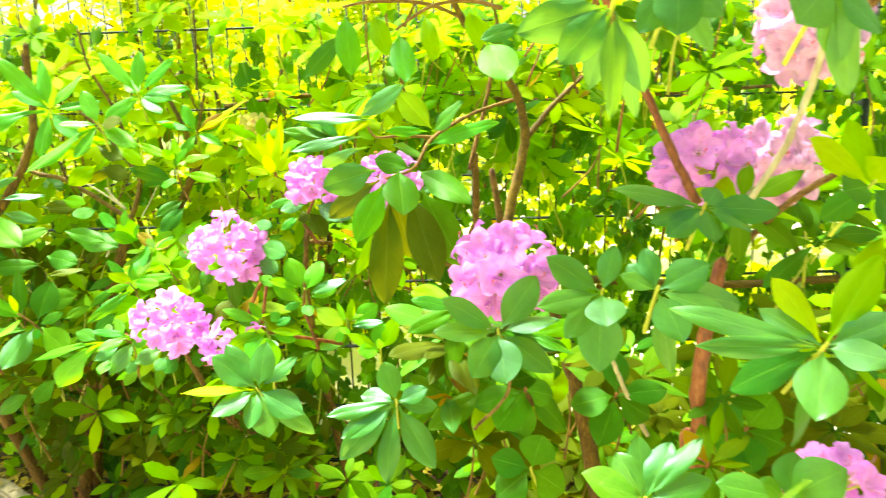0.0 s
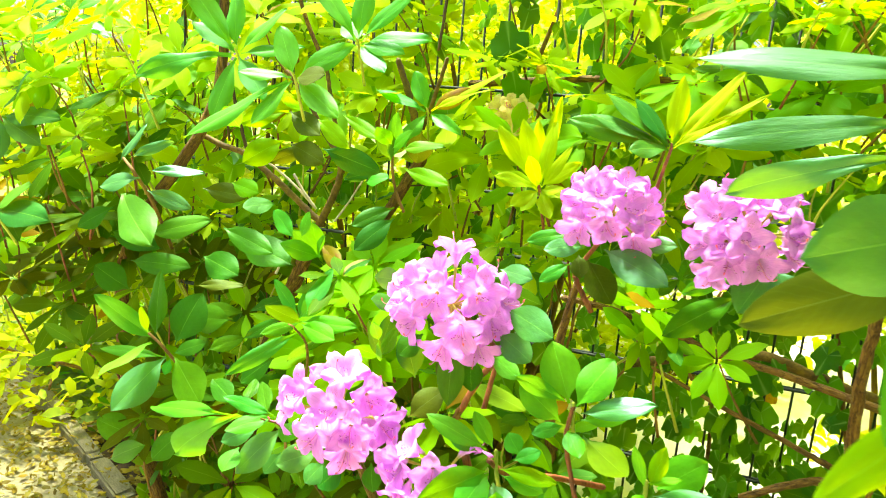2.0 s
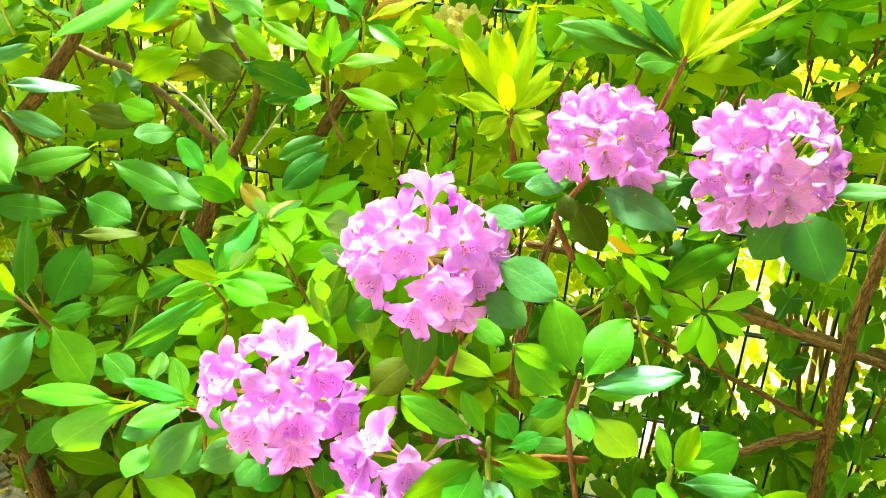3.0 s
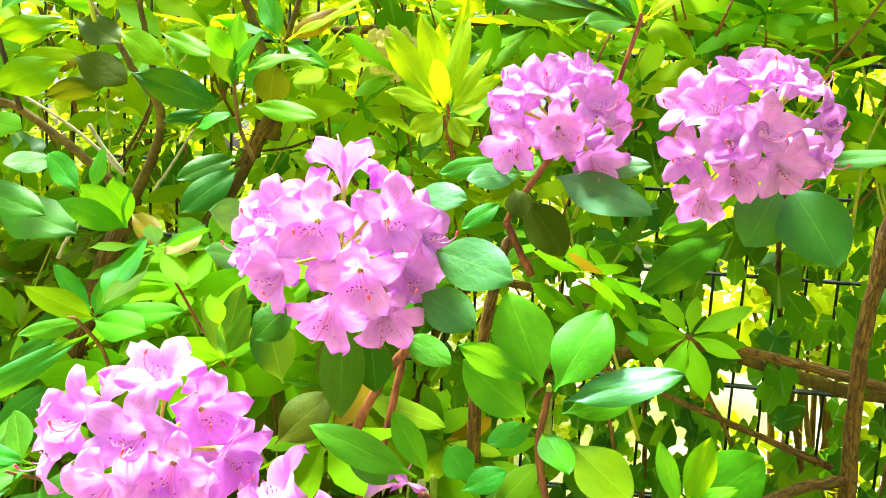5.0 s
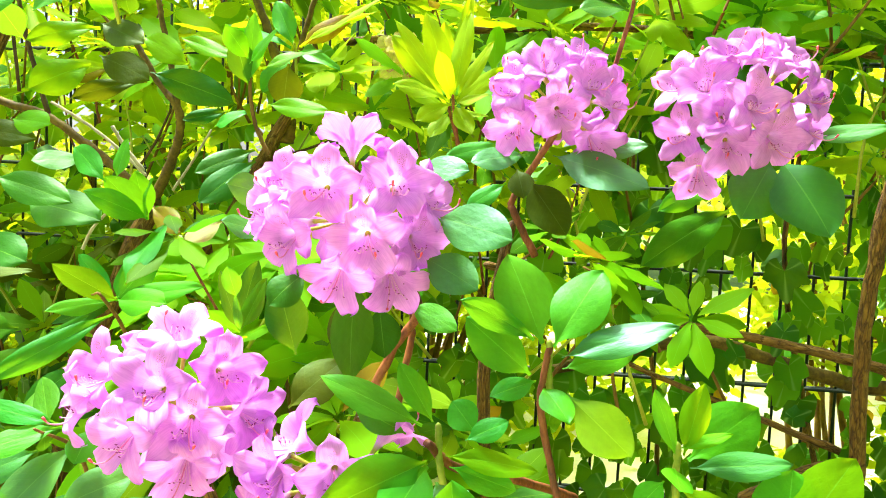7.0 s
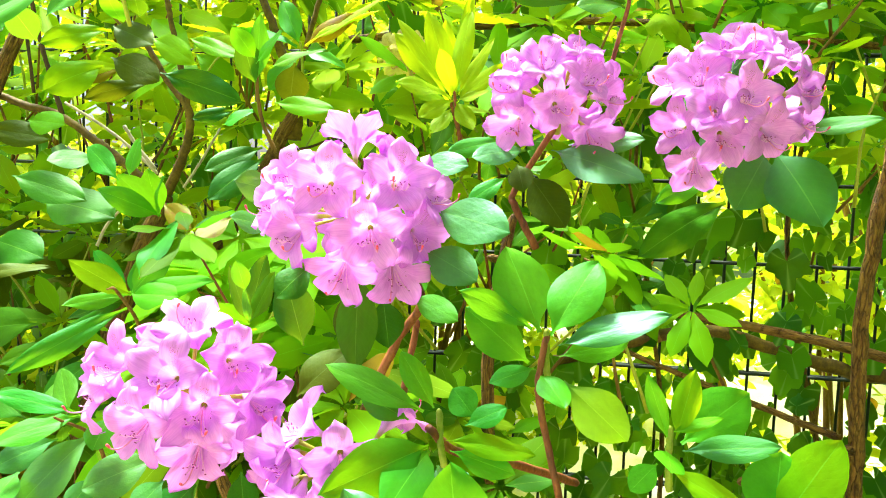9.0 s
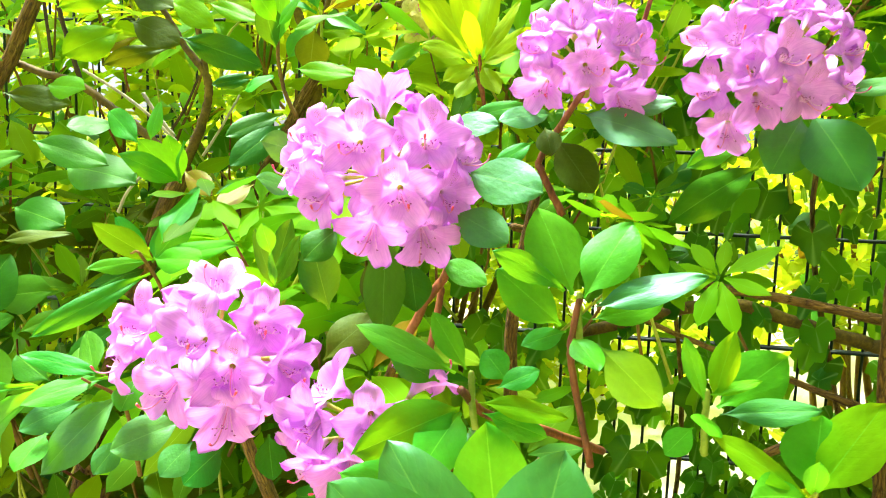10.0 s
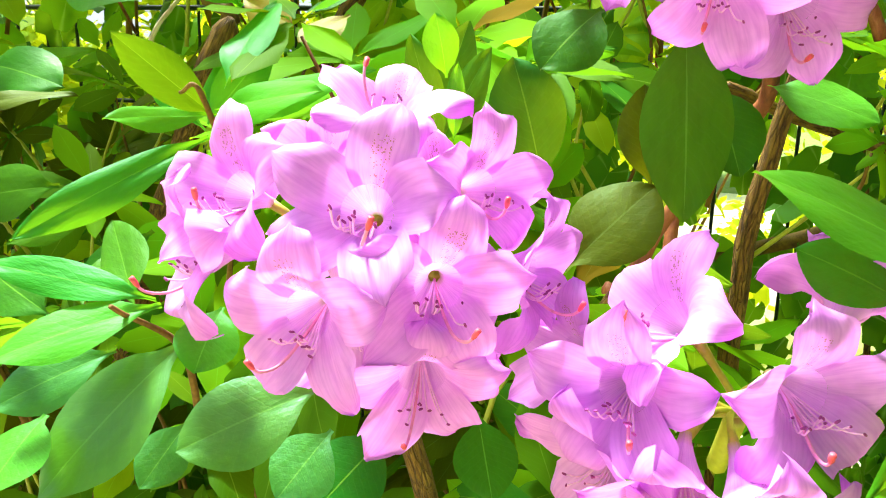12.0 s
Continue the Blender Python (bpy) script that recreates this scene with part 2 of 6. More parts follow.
PALE = petal_material("pale_petal", (0.76, 0.40, 0.74), (0.83, 0.52, 0.80), (0.90, 0.70, 0.84), (0.34, 0.15, 0.02), 0.26)
CREAM = petal_material("cream_petal", (0.85, 0.80, 0.22), (0.88, 0.84, 0.30), (0.85, 0.80, 0.24), (0.42, 0.34, 0.05))
FILAMENT = plain("pale_pink_filament", (0.88, 0.52, 0.80), 0.5)
STYLE = plain("rosy_style", (0.80, 0.26, 0.48), 0.45)
ANTHER = plain("dark_anther", (0.30, 0.025, 0.22), 0.6)
STIGMA = plain("red_stigma", (0.80, 0.08, 0.12), 0.4)
PEDICEL = plain("yellow_green_stalk", (0.42, 0.46, 0.03), 0.45)
WIRE = plain("dark_green_wire", (0.006, 0.020, 0.008), 0.7)


# ---- mesh helpers ----
def mesh_of(name, verts, faces, uvs=None, mats=(), slots=None, smooth=True):
    me = bpy.data.meshes.new(name)
    me.from_pydata([tuple(v) for v in verts], [], [tuple(f) for f in faces])
    if uvs is not None:
        layer = me.uv_layers.new(name="UVMap")
        idx = np.empty(len(me.loops), dtype=np.int32)
        me.loops.foreach_get("vertex_index", idx)
        layer.data.foreach_set("uv", np.asarray(uvs, dtype=np.float32)[idx].ravel())
    for m in mats:
        me.materials.append(m)
    if slots is not None:
        me.polygons.foreach_set("material_index", np.asarray(slots, dtype=np.int32))
    if smooth:
        me.polygons.foreach_set("use_smooth", np.ones(len(me.polygons), dtype=bool))
    me.update()
    return me


def place(name, me, m, parent=None, label=""):
    """Links me as one object at the world pose m, under parent."""
    ob = new(name, me)
    if parent is not None:
        ob.parent = parent
        w = Matrix.Identity(4)
        p = parent
        while p is not None:
            w = p.matrix_basis @ w
            p = p.parent
        ob.matrix_basis = w.inverted() @ m
    else:
        ob.matrix_basis = m
    if label:
        ob["label"] = label
    return ob


def thing(name, at, label, category, group="", kind=""):
    ob = new(name)
    ob.empty_display_size = 0.05
    ob.matrix_basis = Matrix.Translation(at)
    return tagged(ob, label, category, group, kind)


def smooth_line(pts, steps=6):
    p = [np.array(q, float) for q in pts]
    p = [2 * p[0] - p[1]] + p + [2 * p[-1] - p[-2]]
    line = []
    for i in range(1, len(p) - 2):
        for k in range(steps):
            t = k / steps
            a, b, c, d = p[i - 1], p[i], p[i + 1], p[i + 2]
            line.append(0.5 * (2 * b + (c - a) * t + (2 * a - 5 * b + 4 * c - d) * t * t + (3 * b - a - 3 * c + d) * t ** 3))
    line.append(p[-2])
    return line


def tube_arrays(line, radii, sides=8, knots=0.0, rng=None):
    verts, faces = [], []
    n = len(line)
    side = None
    for i in range(n):
        d = line[min(i + 1, n - 1)] - line[max(i - 1, 0)]
        d = d / (np.linalg.norm(d) + 1e-9)
        if side is None:
            side = np.cross(d, (0.31, 0.17, 0.93))
            if np.linalg.norm(side) < 0.1:
                side = np.cross(d, (1, 0, 0))
        side = side - d * (side @ d)
        side = side / np.linalg.norm(side)
        up = np.cross(d, side)
        for k in range(sides):
            a = 2 * math.pi * k / sides
            r = radii[i] * (1 + (knots * (rng.random() - 0.5) if rng else 0))
            verts.append(line[i] + r * (math.cos(a) * side + math.sin(a) * up))
    for i in range(n - 1):
        for k in range(sides):
            a, b = i * sides + k, i * sides + (k + 1) % sides
            faces.append((a, b, b + sides, a + sides))
    faces.append(tuple(range(sides))[::-1])
    faces.append(tuple(range((n - 1) * sides, n * sides)))
    return verts, faces


# ---- leaves ----
def leaf_arrays(nv=13, across=(-1, -0.78, -0.42, -0.05, 0.05, 0.42, 0.78, 1), droop=0.12, fold=0.12, wave=0.02, twist=0.0, blunt=0.8, stalk=0.10):
    """A blade along +y, one long and one wide, with its stalk at the origin and its face up."""
    verts, uvs, faces = [], [], []
    nu = len(across)
    for i in range(nv):
        s = i / (nv - 1)
        s = s * s * (3 - 2 * s) * 0.35 + s * 0.65
        if s < stalk:
            half = 0.035
        else:
            q = (s - stalk) / (1 - stalk)
            half = max(0.035 * (1 - q), 0.5 * (math.sin(math.pi * min(1.0, q ** 0.92)) ** blunt) * (0.94 + 0.10 * q))
        for a in across:
            x = half * a
            z = 1.1 * droop * s * (1 - s) + fold * abs(x) * (1 - 0.5 * s) - 0.45 * x * x * fold * 4
            z += wave * math.sin(s * 9 + a * 1.3) * abs(a)
            x2 = x
            z += twist * x * s
            verts.append((x2, s, z))
            uvs.append((0.5 + 0.5 * a, s))
    for i in range(nv - 1):
        for k in range(nu - 1):
            a = i * nu + k
            faces.append((a, a + 1, a + 1 + nu, a + nu))
    return np.array(verts), np.array(uvs), faces


SHAPES = [dict(droop=0.08, fold=0.20, wave=0.014, twist=0.10, blunt=0.74), dict(droop=0.16, fold=0.14, wave=0.020, twist=-0.15, blunt=0.80), dict(droop=0.03, fold=0.26, wave=0.012, twist=0.05, blunt=0.82),
          dict(droop=0.22, fold=0.18, wave=0.024, twist=0.2, blunt=0.72), dict(droop=0.10, fold=0.08, wave=0.018, twist=-0.05, blunt=0.68)]
LEAF_MESH = {}
for kind in GREENS:
    LEAF_MESH[kind] = []
    for shape in SHAPES:
        v_, u_, f_ = leaf_arrays(**shape)
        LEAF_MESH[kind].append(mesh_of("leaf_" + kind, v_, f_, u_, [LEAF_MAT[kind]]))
COARSE = [leaf_arrays(nv=6, across=(-1, -0.5, 0, 0.5, 1), **shape) for shape in SHAPES]
rng = random.Random(7)


class Mass:
    """Many leaves joined into one mesh."""

    def __init__(self):
        self.v, self.u, self.f, self.s, self.n = [], [], [], [], 0

    def add(self, arrays, m, slot=0):
        v, u, f = arrays
        a = np.array(m)
        self.v.append(v @ a[:3, :3].T + a[:3, 3])
        self.u.append(u)
        self.f.extend([tuple(i + self.n for i in q) for q in f])
        self.s.extend([slot] * len(f))
        self.n += len(v)

    def mesh(self, name, mats):
        return mesh_of(name, np.concatenate(self.v), self.f, np.concatenate(self.u), mats, self.s)


def leaf_pose(base, tip, width, normal):
    base, tip = Vector(base), Vector(tip)
    y = tip - base
    length = y.length
    y.normalize()
    z = Vector(normal) - y * Vector(normal).dot(y)
    if z.length < 0.05:
        z = Vector((0.3, -0.6, 0.4)) - y * Vector((0.3, -0.6, 0.4)).dot(y)
    z.normalize()
    x = y.cross(z)
    m = Matrix((x * width, y * length, z * length)).transposed().to_4x4()
    m.translation = base
    return m


KINDS = list(GREENS)
REST, TWIGS = {}, {}


def leaf(bush, base, tip, width, normal, kind="mature", joined=False):
    m = leaf_pose(base, tip, width, normal)
    i = rng.randrange(len(SHAPES))
    if joined:
        REST.setdefault(bush.name, Mass()).add(COARSE[i], m, KINDS.index(kind))
    else:
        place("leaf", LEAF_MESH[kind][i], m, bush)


def whorl(bush, at, leaves, axis=(0, -0.7, 0.7), kind="mature", start=0.06):
    """A ring of leaves at a shoot's end: for each one its reach from the shoot, its width and, where it differs, its
    tone.
    """
    c = Vector(at)
    for dx, dy, dz, w, *own in leaves:
        d = Vector((dx, dy, dz))
        n = Vector(axis) + Vector((rng.uniform(-0.25, 0.25), rng.uniform(-0.25, 0.25), rng.uniform(-0.15, 0.15)))
        leaf(bush, c + d * start, c + d, w * 1.06, n, own[0] if own else kind)
    # the shoot itself, with its bud
    back = Vector((rng.uniform(-0.02, 0.02), 0.035, -0.06))
    line = smooth_line([c + back, c + back * 0.4, c, c + Vector(axis).normalized() * 0.012], 4)
    radii = [0.0024 - 0.0008 * i / len(line) for i in range(len(line))]
    radii[-1] = 0.0006
    v, f = tube_arrays(line, radii, 6)
    place("shoot", mesh_of("shoot", v, f, None, [PEDICEL if kind != "mature" or rng.random() < 0.4 else BARK["red"]]), Matrix.Identity(4), bush)


def loose_whorl(bush, at, axis, n, length, kind="mature", joined=True, flat=0.35):
    """A ring of n leaves that spread evenly round axis."""
    c, a = Vector(at), Vector(axis).normalized()
    if joined:
        sag = Vector((rng.uniform(-0.09, 0.09), rng.uniform(0.0, 0.09), -rng.uniform(0.10, 0.22)))
        bend = Vector((rng.uniform(-0.02, 0.02), 0.0, rng.uniform(-0.02, 0.02)))
        line = smooth_line([np.array(c + sag), np.array(c + sag * 0.5 + bend), np.array(c - a * 0.01)], 3)
        v, f = tube_arrays(line, [0.0026 - 0.0014 * i / 6 for i in range(len(line))], 5)
        TWIGS.setdefault(bush.name, Mass()).add((np.array(v), np.zeros((len(v), 2)), f), Matrix.Identity(4), rng.choice((0, 0, 2, 1, 2)))
    side = a.orthogonal().normalized()
    turn = rng.uniform(0, 6.28)
    for i in range(n):
        ang = turn + 2.4 * i + rng.uniform(-0.25, 0.25)
        lift = flat * (1 - 1.4 * (i / n)) + rng.uniform(-0.2, 0.2)
        d = (Matrix.Rotation(ang, 3, a) @ side) * math.cos(lift) + a * math.sin(lift)
        d = d + Vector((0, 0, -0.12))
        ln = length * rng.uniform(0.7, 1.15)
        k = kind
        if rng.random() < 0.014:
            k = "old"
        if kind == "mature" and rng.random() < 0.15:
            k = "young"
        leaf(bush, c + d * ln * 0.08, c + d * ln, ln * rng.uniform(0.29, 0.40), a + Vector((rng.uniform(-.3, .3), rng.uniform(-.3, .3), rng.uniform(-.2, .2))), k, joined)


def branch(bush, pts, r0, r1, wood="bark"):
    line = smooth_line(pts, 7)
    n = len(line)
    rr = random.Random(n)
    line = [p + np.array([rr.uniform(-1, 1), rr.uniform(-1, 1), rr.uniform(-1, 1)]) * 0.12 * r0 for p in line]
    radii = [r0 + (r1 - r0) * i / (n - 1) for i in range(n)]
    for reach, k in ((0.7, 0.8), (1.3, 0.3)):
        d = line[n - 1] - line[n - 2]
        line.append(line[n - 1] + d / np.linalg.norm(d) * r1 * reach)
        radii.append(r1 * k)
    v, f = tube_arrays(line, radii, 12, 0.22, rr)
    far = np.cumsum([0.0] + [np.linalg.norm(b - a) for a, b in zip(line, line[1:])])
    uv = [(2 * math.pi * r0 * abs(k - 6) / 12, far[i]) for i in range(len(line)) for k in range(12)]
    place("branch", mesh_of("branch", v, f, uv, [BARK[wood]]), Matrix.Identity(4), bush)


# ---- flowers ----
LOBE_HALF = ((0.0, 0.0064), (0.15, 0.0090), (0.30, 0.0106), (0.48, 0.0113), (0.62, 0.0110), (0.75, 0.0096), (0.86, 0.0072), (0.94, 0.0044), (1.0, 0.0010))


def corolla_arrays(seed):
    """A funnel along +z with five broad lobes whose edges overlap and curl; the upper lobe points to +y."""
    rr = random.Random(seed)
    verts, uvs, faces = [], [], []

    def sheet(rows):
        start, wide = len(verts), len(rows[0])
        for row in rows:
            for p, q in row:
                verts.append(p)
                uvs.append(q)
        for j in range(len(rows) - 1):
            for i in range(wide - 1):
                k = start + j * wide + i
                faces.append((k, k + 1, k + 1 + wide, k + wide))

    tube = []
    for s in (0, 0.2, 0.4, 0.6, 0.8, 1.0):
        r = 0.0019 + 0.0066 * s ** 1.5
        tube.append([((r * math.cos(0.08 * math.pi * i), r * math.sin(0.08 * math.pi * i), 0.0175 * s), (i / 25, 0.36 * s)) for i in range(26)])
    sheet(tube)
    for k in range(5):
        th = math.pi / 2 + 2 * math.pi * k / 5 + rr.uniform(-0.07, 0.07)
        curl = rr.uniform(-0.5, 1.3) if k else rr.uniform(-0.3, 0.7)
        long = rr.uniform(0.92, 1.10) * (1.06 if k == 0 else 1.0)
        wide = rr.uniform(0.94, 1.12)
        skew = rr.uniform(-0.3, 0.3)
        roll = rr.uniform(-0.20, 0.20)
        cup = rr.uniform(-1.2, 0.9)
        p1, p2, amp = rr.uniform(0, 6.28), rr.uniform(0, 6.28), rr.uniform(0.9, 1.8)
        c, d = math.cos(th), math.sin(th)
        rows = []
        for j in range(14):
            s = (j / 13) ** 0.9
            half = np.interp(s, [q[0] for q in LOBE_HALF], [q[1] for q in LOBE_HALF]) * (1 + (wide - 1) * s)
            r = 0.0085 + 0.0245 * long * (0.82 * s + 0.24 * s * s - (0.06 + 0.10 * max(0.0, curl)) * s ** 4)
            z = 0.0175 + 0.0235 * s - (0.0125 + 0.0105 * curl) * s * s * s
            row = []
            for i in range(13):
                e = i / 6 - 1
                x = half * e
                rad = r - (1 - s) * (r - math.sqrt(max(1e-8, r * r - min(x * x, r * r * 0.9))))
                zz = z + (0.0045 * cup * s * (1 - 0.3 * s) - 0.0022 * s * s) * e * e
                zz += amp * s * s * e * e * (0.0025 * math.sin(4.6 * s + 3.1 * e + p1) + 0.0016 * math.sin(13 * s + 5 * e + p2))
                zz += (0.0010 * e * s + roll * x * s) - 0.0017 * math.exp(-(e / 0.16) ** 2) * s * (1 - s) * 2
                rad -= 0.0016 * e * e * amp * s * (1 + math.sin(11 * s + p2))
                x += skew * 0.012 * s * s
                row.append(((rad * c - x * d, rad * d + x * c, zz), (0.25 + (k + 0.49 * e) / 5, 0.36 + 0.64 * s)))
            rows.append(row)
        sheet(rows)
    return np.array(verts), np.array(uvs), faces


def stamen_mesh(seed):
    """A filament that dips along the lower lobes and lifts its dark anther at the end."""
    rr = random.Random(seed)
    out, far, lift = rr.uniform(-0.010, 0.010), rr.uniform(0.019, 0.034), rr.uniform(0.001, 0.006)
    line = smooth_line([np.array(p) for p in ((0, -0.001, 0.003), (out * 0.3, -0.0045, far * 0.45), (out * 0.75, -0.0085, far * 0.8), (out, -0.0085 + lift, far))], 4)
    verts, faces = tube_arrays(line, [0.00034] * len(line), 5)
    slots = [0] * len(faces)
    d = np.array((rr.uniform(-1, 1), rr.uniform(0.2, 1), 0.5))
    d = d / np.linalg.norm(d)
    e = line[-1]
    v, f = tube_arrays([e - d * 0.0010, e - d * 0.0007, e, e + d * 0.0007, e + d * 0.0010], [0.00015, 0.0004, 0.00047, 0.0004, 0.00015], 6)
    faces = faces + [tuple(i + len(verts) for i in q) for q in f]
    return mesh_of("stamen", verts + v, faces, None, [FILAMENT, ANTHER], slots + [1] * len(f))


def pistil_mesh(seed):
    rr = random.Random(seed)
    s = rr.uniform(-0.009, 0.009)
    line = smooth_line([np.array(p) for p in ((0, -0.001, 0.003), (s * 0.3, -0.007, 0.018), (s * 0.8, -0.012, 0.031), (s * 1.2, -0.0105, 0.040), (s * 1.4, -0.005, 0.044))], 5)
    n = len(line)
    v, f = tube_arrays(line, [0.00055 if i < n - 3 else 0.0010 for i in range(n)], 6)
    return mesh_of("pistil", v, f, None, [STYLE, STIGMA], [1 if q[0] >= (n - 4) * 6 else 0 for q in f])


COROLLA = {}
for tint, mat in (("lilac", PINK), ("pale", PALE), ("cream", CREAM)):
    COROLLA[tint] = [mesh_of("corolla", v_, f_, u_, [mat]) for v_, u_, f_ in (corolla_arrays(s) for s in range(10))]
STAMENS = [stamen_mesh(s) for s in range(16)]
PISTILS = [pistil_mesh(s) for s in range(5)]


def truss(bush, hub, r, facing, loose=False, pale=False, tint="", size=1.0):
    """A flower head: stalks from its hub, a flower at the end of each, facing outwards."""
    c = Vector(hub)
    tint = tint or ("pale" if pale else "lilac")
    core = thing("flower_truss", c, "", "")
    core.parent = bush
    core.matrix_basis = Matrix.Translation(c - bush.matrix_basis.translation)
    florets = []
    for d in facing:
        if len(d) == 6:      # where the throat lies from the hub, and which way the flower looks
            florets.append((Vector(d[:3]), Vector(d[3:]).normalized()))
        else:
            out = Vector(d) + Vector((rng.uniform(-.1, .1), rng.uniform(-.15, .05), rng.uniform(-.1, .1)))
            florets.append((out * r, (out.normalized() + Vector((0, -0.45, 0.06))).normalized()))
    if not loose:
        for _ in range(400):
            d = Vector((rng.uniform(-1, 1), rng.uniform(0.25, 1), rng.uniform(-0.5, 1))).normalized()
            if len(florets) < 17 and all(d.angle(o) > 0.66 for o, _ in florets):
                florets.append((d * r, d))
    stub = smooth_line([np.array(c + Vector((0, 0.02, -0.03))), np.array(c + Vector((0, 0.008, -0.012))), np.array(c)], 3)
    v, f = tube_arrays(stub, [0.004] * len(stub), 7)
    place("stalk", mesh_of("stalk", v, f, None, [PEDICEL]), Matrix.Identity(4), core)
    for at, d in florets:
        up = Vector((rng.uniform(-0.25, 0.25), 0, 1)) if abs(d.z) < 0.85 else Vector((rng.uniform(-0.3, 0.3), 1, 0.2))
        y = (up - d * up.dot(d)).normalized()
        k = size * rng.uniform(0.95, 1.07)
        base = c + at - d * 0.017 * k
        m = Matrix.Translation(base) @ Matrix((y.cross(d), y, d)).transposed().to_4x4() @ Matrix.Scale(k, 4)
        place("corolla", COROLLA[tint][rng.randrange(10)], m, core)
        for j in rng.sample(range(16), 9):
            place("stamen", STAMENS[j], m, core)
        place("pistil", PISTILS[rng.randrange(5)], m, core)
        mid = c + (base - c) * 0.5 - d * 0.006 + Vector((0, 0, -0.002))
        line = smooth_line([np.array(c), np.array(mid), np.array(base + d * 0.002)], 4)
        v, f = tube_arrays(line, [0.0013] * (len(line) - 2) + [0.0017, 0.0021], 6)
        place("pedicel", mesh_of("pedicel", v, f, None, [PEDICEL]), Matrix.Identity(4), core)


# ---- ground ----
def wavy_sheet(name, outline, z, mat, cell=0.06, bumps=0.012, seed=0):
    """A flat patch of ground inside outline(x, y) -> bool, on a grid with gentle bumps."""
    xs0, xs1, ys0, ys1, inside = outline
    nx, ny = int((xs1 - xs0) / cell), int((ys1 - ys0) / cell)
    ids, verts, faces = {}, [], []
    for j in range(ny):
        for i in range(nx):
            cx, cy = xs0 + (i + 0.5) * cell, ys0 + (j + 0.5) * cell
            if not inside(cx, cy):
                continue
            q = []
            for a, b in ((i, j), (i + 1, j), (i + 1, j + 1), (i, j + 1)):
                if (a, b) not in ids:
                    x, y = xs0 + a * cell, ys0 + b * cell
                    ids[(a, b)] = len(verts)
                    verts.append((x, y, z + bumps * noise.noise((x * 2.3, y * 2.3, seed)) + 0.4 * bumps * noise.noise((x * 11, y * 11, seed))))
                q.append(ids[(a, b)])
            faces.append(q)
    return place(name, mesh_of(name, verts, faces, None, [mat]), Matrix.Identity(4))


SOIL = rough_material("dark_soil", [(0.020, 0.012, 0.006), (0.06, 0.038, 0.018), (0.13, 0.085, 0.04)], 9.0, (1, 1, 1), 0.95, 0.9, 0.02, 70.0)
PATH_MAT = rough_material("trodden_path", [(0.29, 0.25, 0.12), (0.40, 0.36, 0.19), (0.52, 0.48, 0.28)], 6.0, (1, 1, 1), 0.95, 0.7, 0.01, 110.0)
GRAVEL = rough_material("pale_gravel", [(0.56, 0.55, 0.34), (0.70, 0.70, 0.48), (0.82, 0.82, 0.62)], 5.0, (1, 1, 1), 0.95, 0.6, 0.01, 90.0)
KERB_MAT = rough_material("weathered_edging", [(0.16, 0.14, 0.08), (0.28, 0.25, 0.14), (0.38, 0.34, 0.21)], 14.0, (1, 1, 1), 0.9, 0.7, 0.008, 90.0)
GRASS_MAT = rough_material("grass_ground", [(0.05, 0.10, 0.012), (0.12, 0.20, 0.02), (0.22, 0.30, 0.05)], 1.5, (1, 1, 1), 0.95, 0.7, 0.02, 40.0)


def kerb_y(x):
    """Where the edging runs between path and bed."""
    s = min(x, 0.8)
    return 1.94 - 0.54 * (s + 1.35) if s < -1.35 else 1.94 - 0.85 * (s + 1.35) + 0.16 * (s + 1.35) ** 2


far = place("ground", mesh_of("ground", [(-300, -300, -0.03), (300, -300, -0.03), (300, 300, -0.03), (-300, 300, -0.03)], [(0, 1, 2, 3)], None, [GRASS_MAT]), Matrix.Identity(4))
tagged(far, "grassy ground reaching far beyond the fence", "ground", kind="structure")
bed = wavy_sheet("ground_bed", (-4.5, 4.5, 0.0, 2.35, lambda x, y: y > kerb_y(x) - 0.03), 0.0, SOIL, 0.06, 0.03, 1)
tagged(bed, "dark bare soil of the shrub bed", "soil", kind="structure")
walkway = wavy_sheet("path", (-6.0, 6.0, -4.0, 4.2, lambda x, y: y < kerb_y(x) + 0.02), 0.006, PATH_MAT, 0.07, 0.012, 2)
tagged(walkway, "trodden earth path strewn with yellow leaves", "path", kind="structure")
lot = wavy_sheet("pavement", (-1.15, 9, 2.3, 9.0, lambda x, y: True), -0.012, GRAVEL, 0.25, 0.01, 3)
tagged(lot, "pale sunlit gravel behind the fence", "gravel", kind="structure")

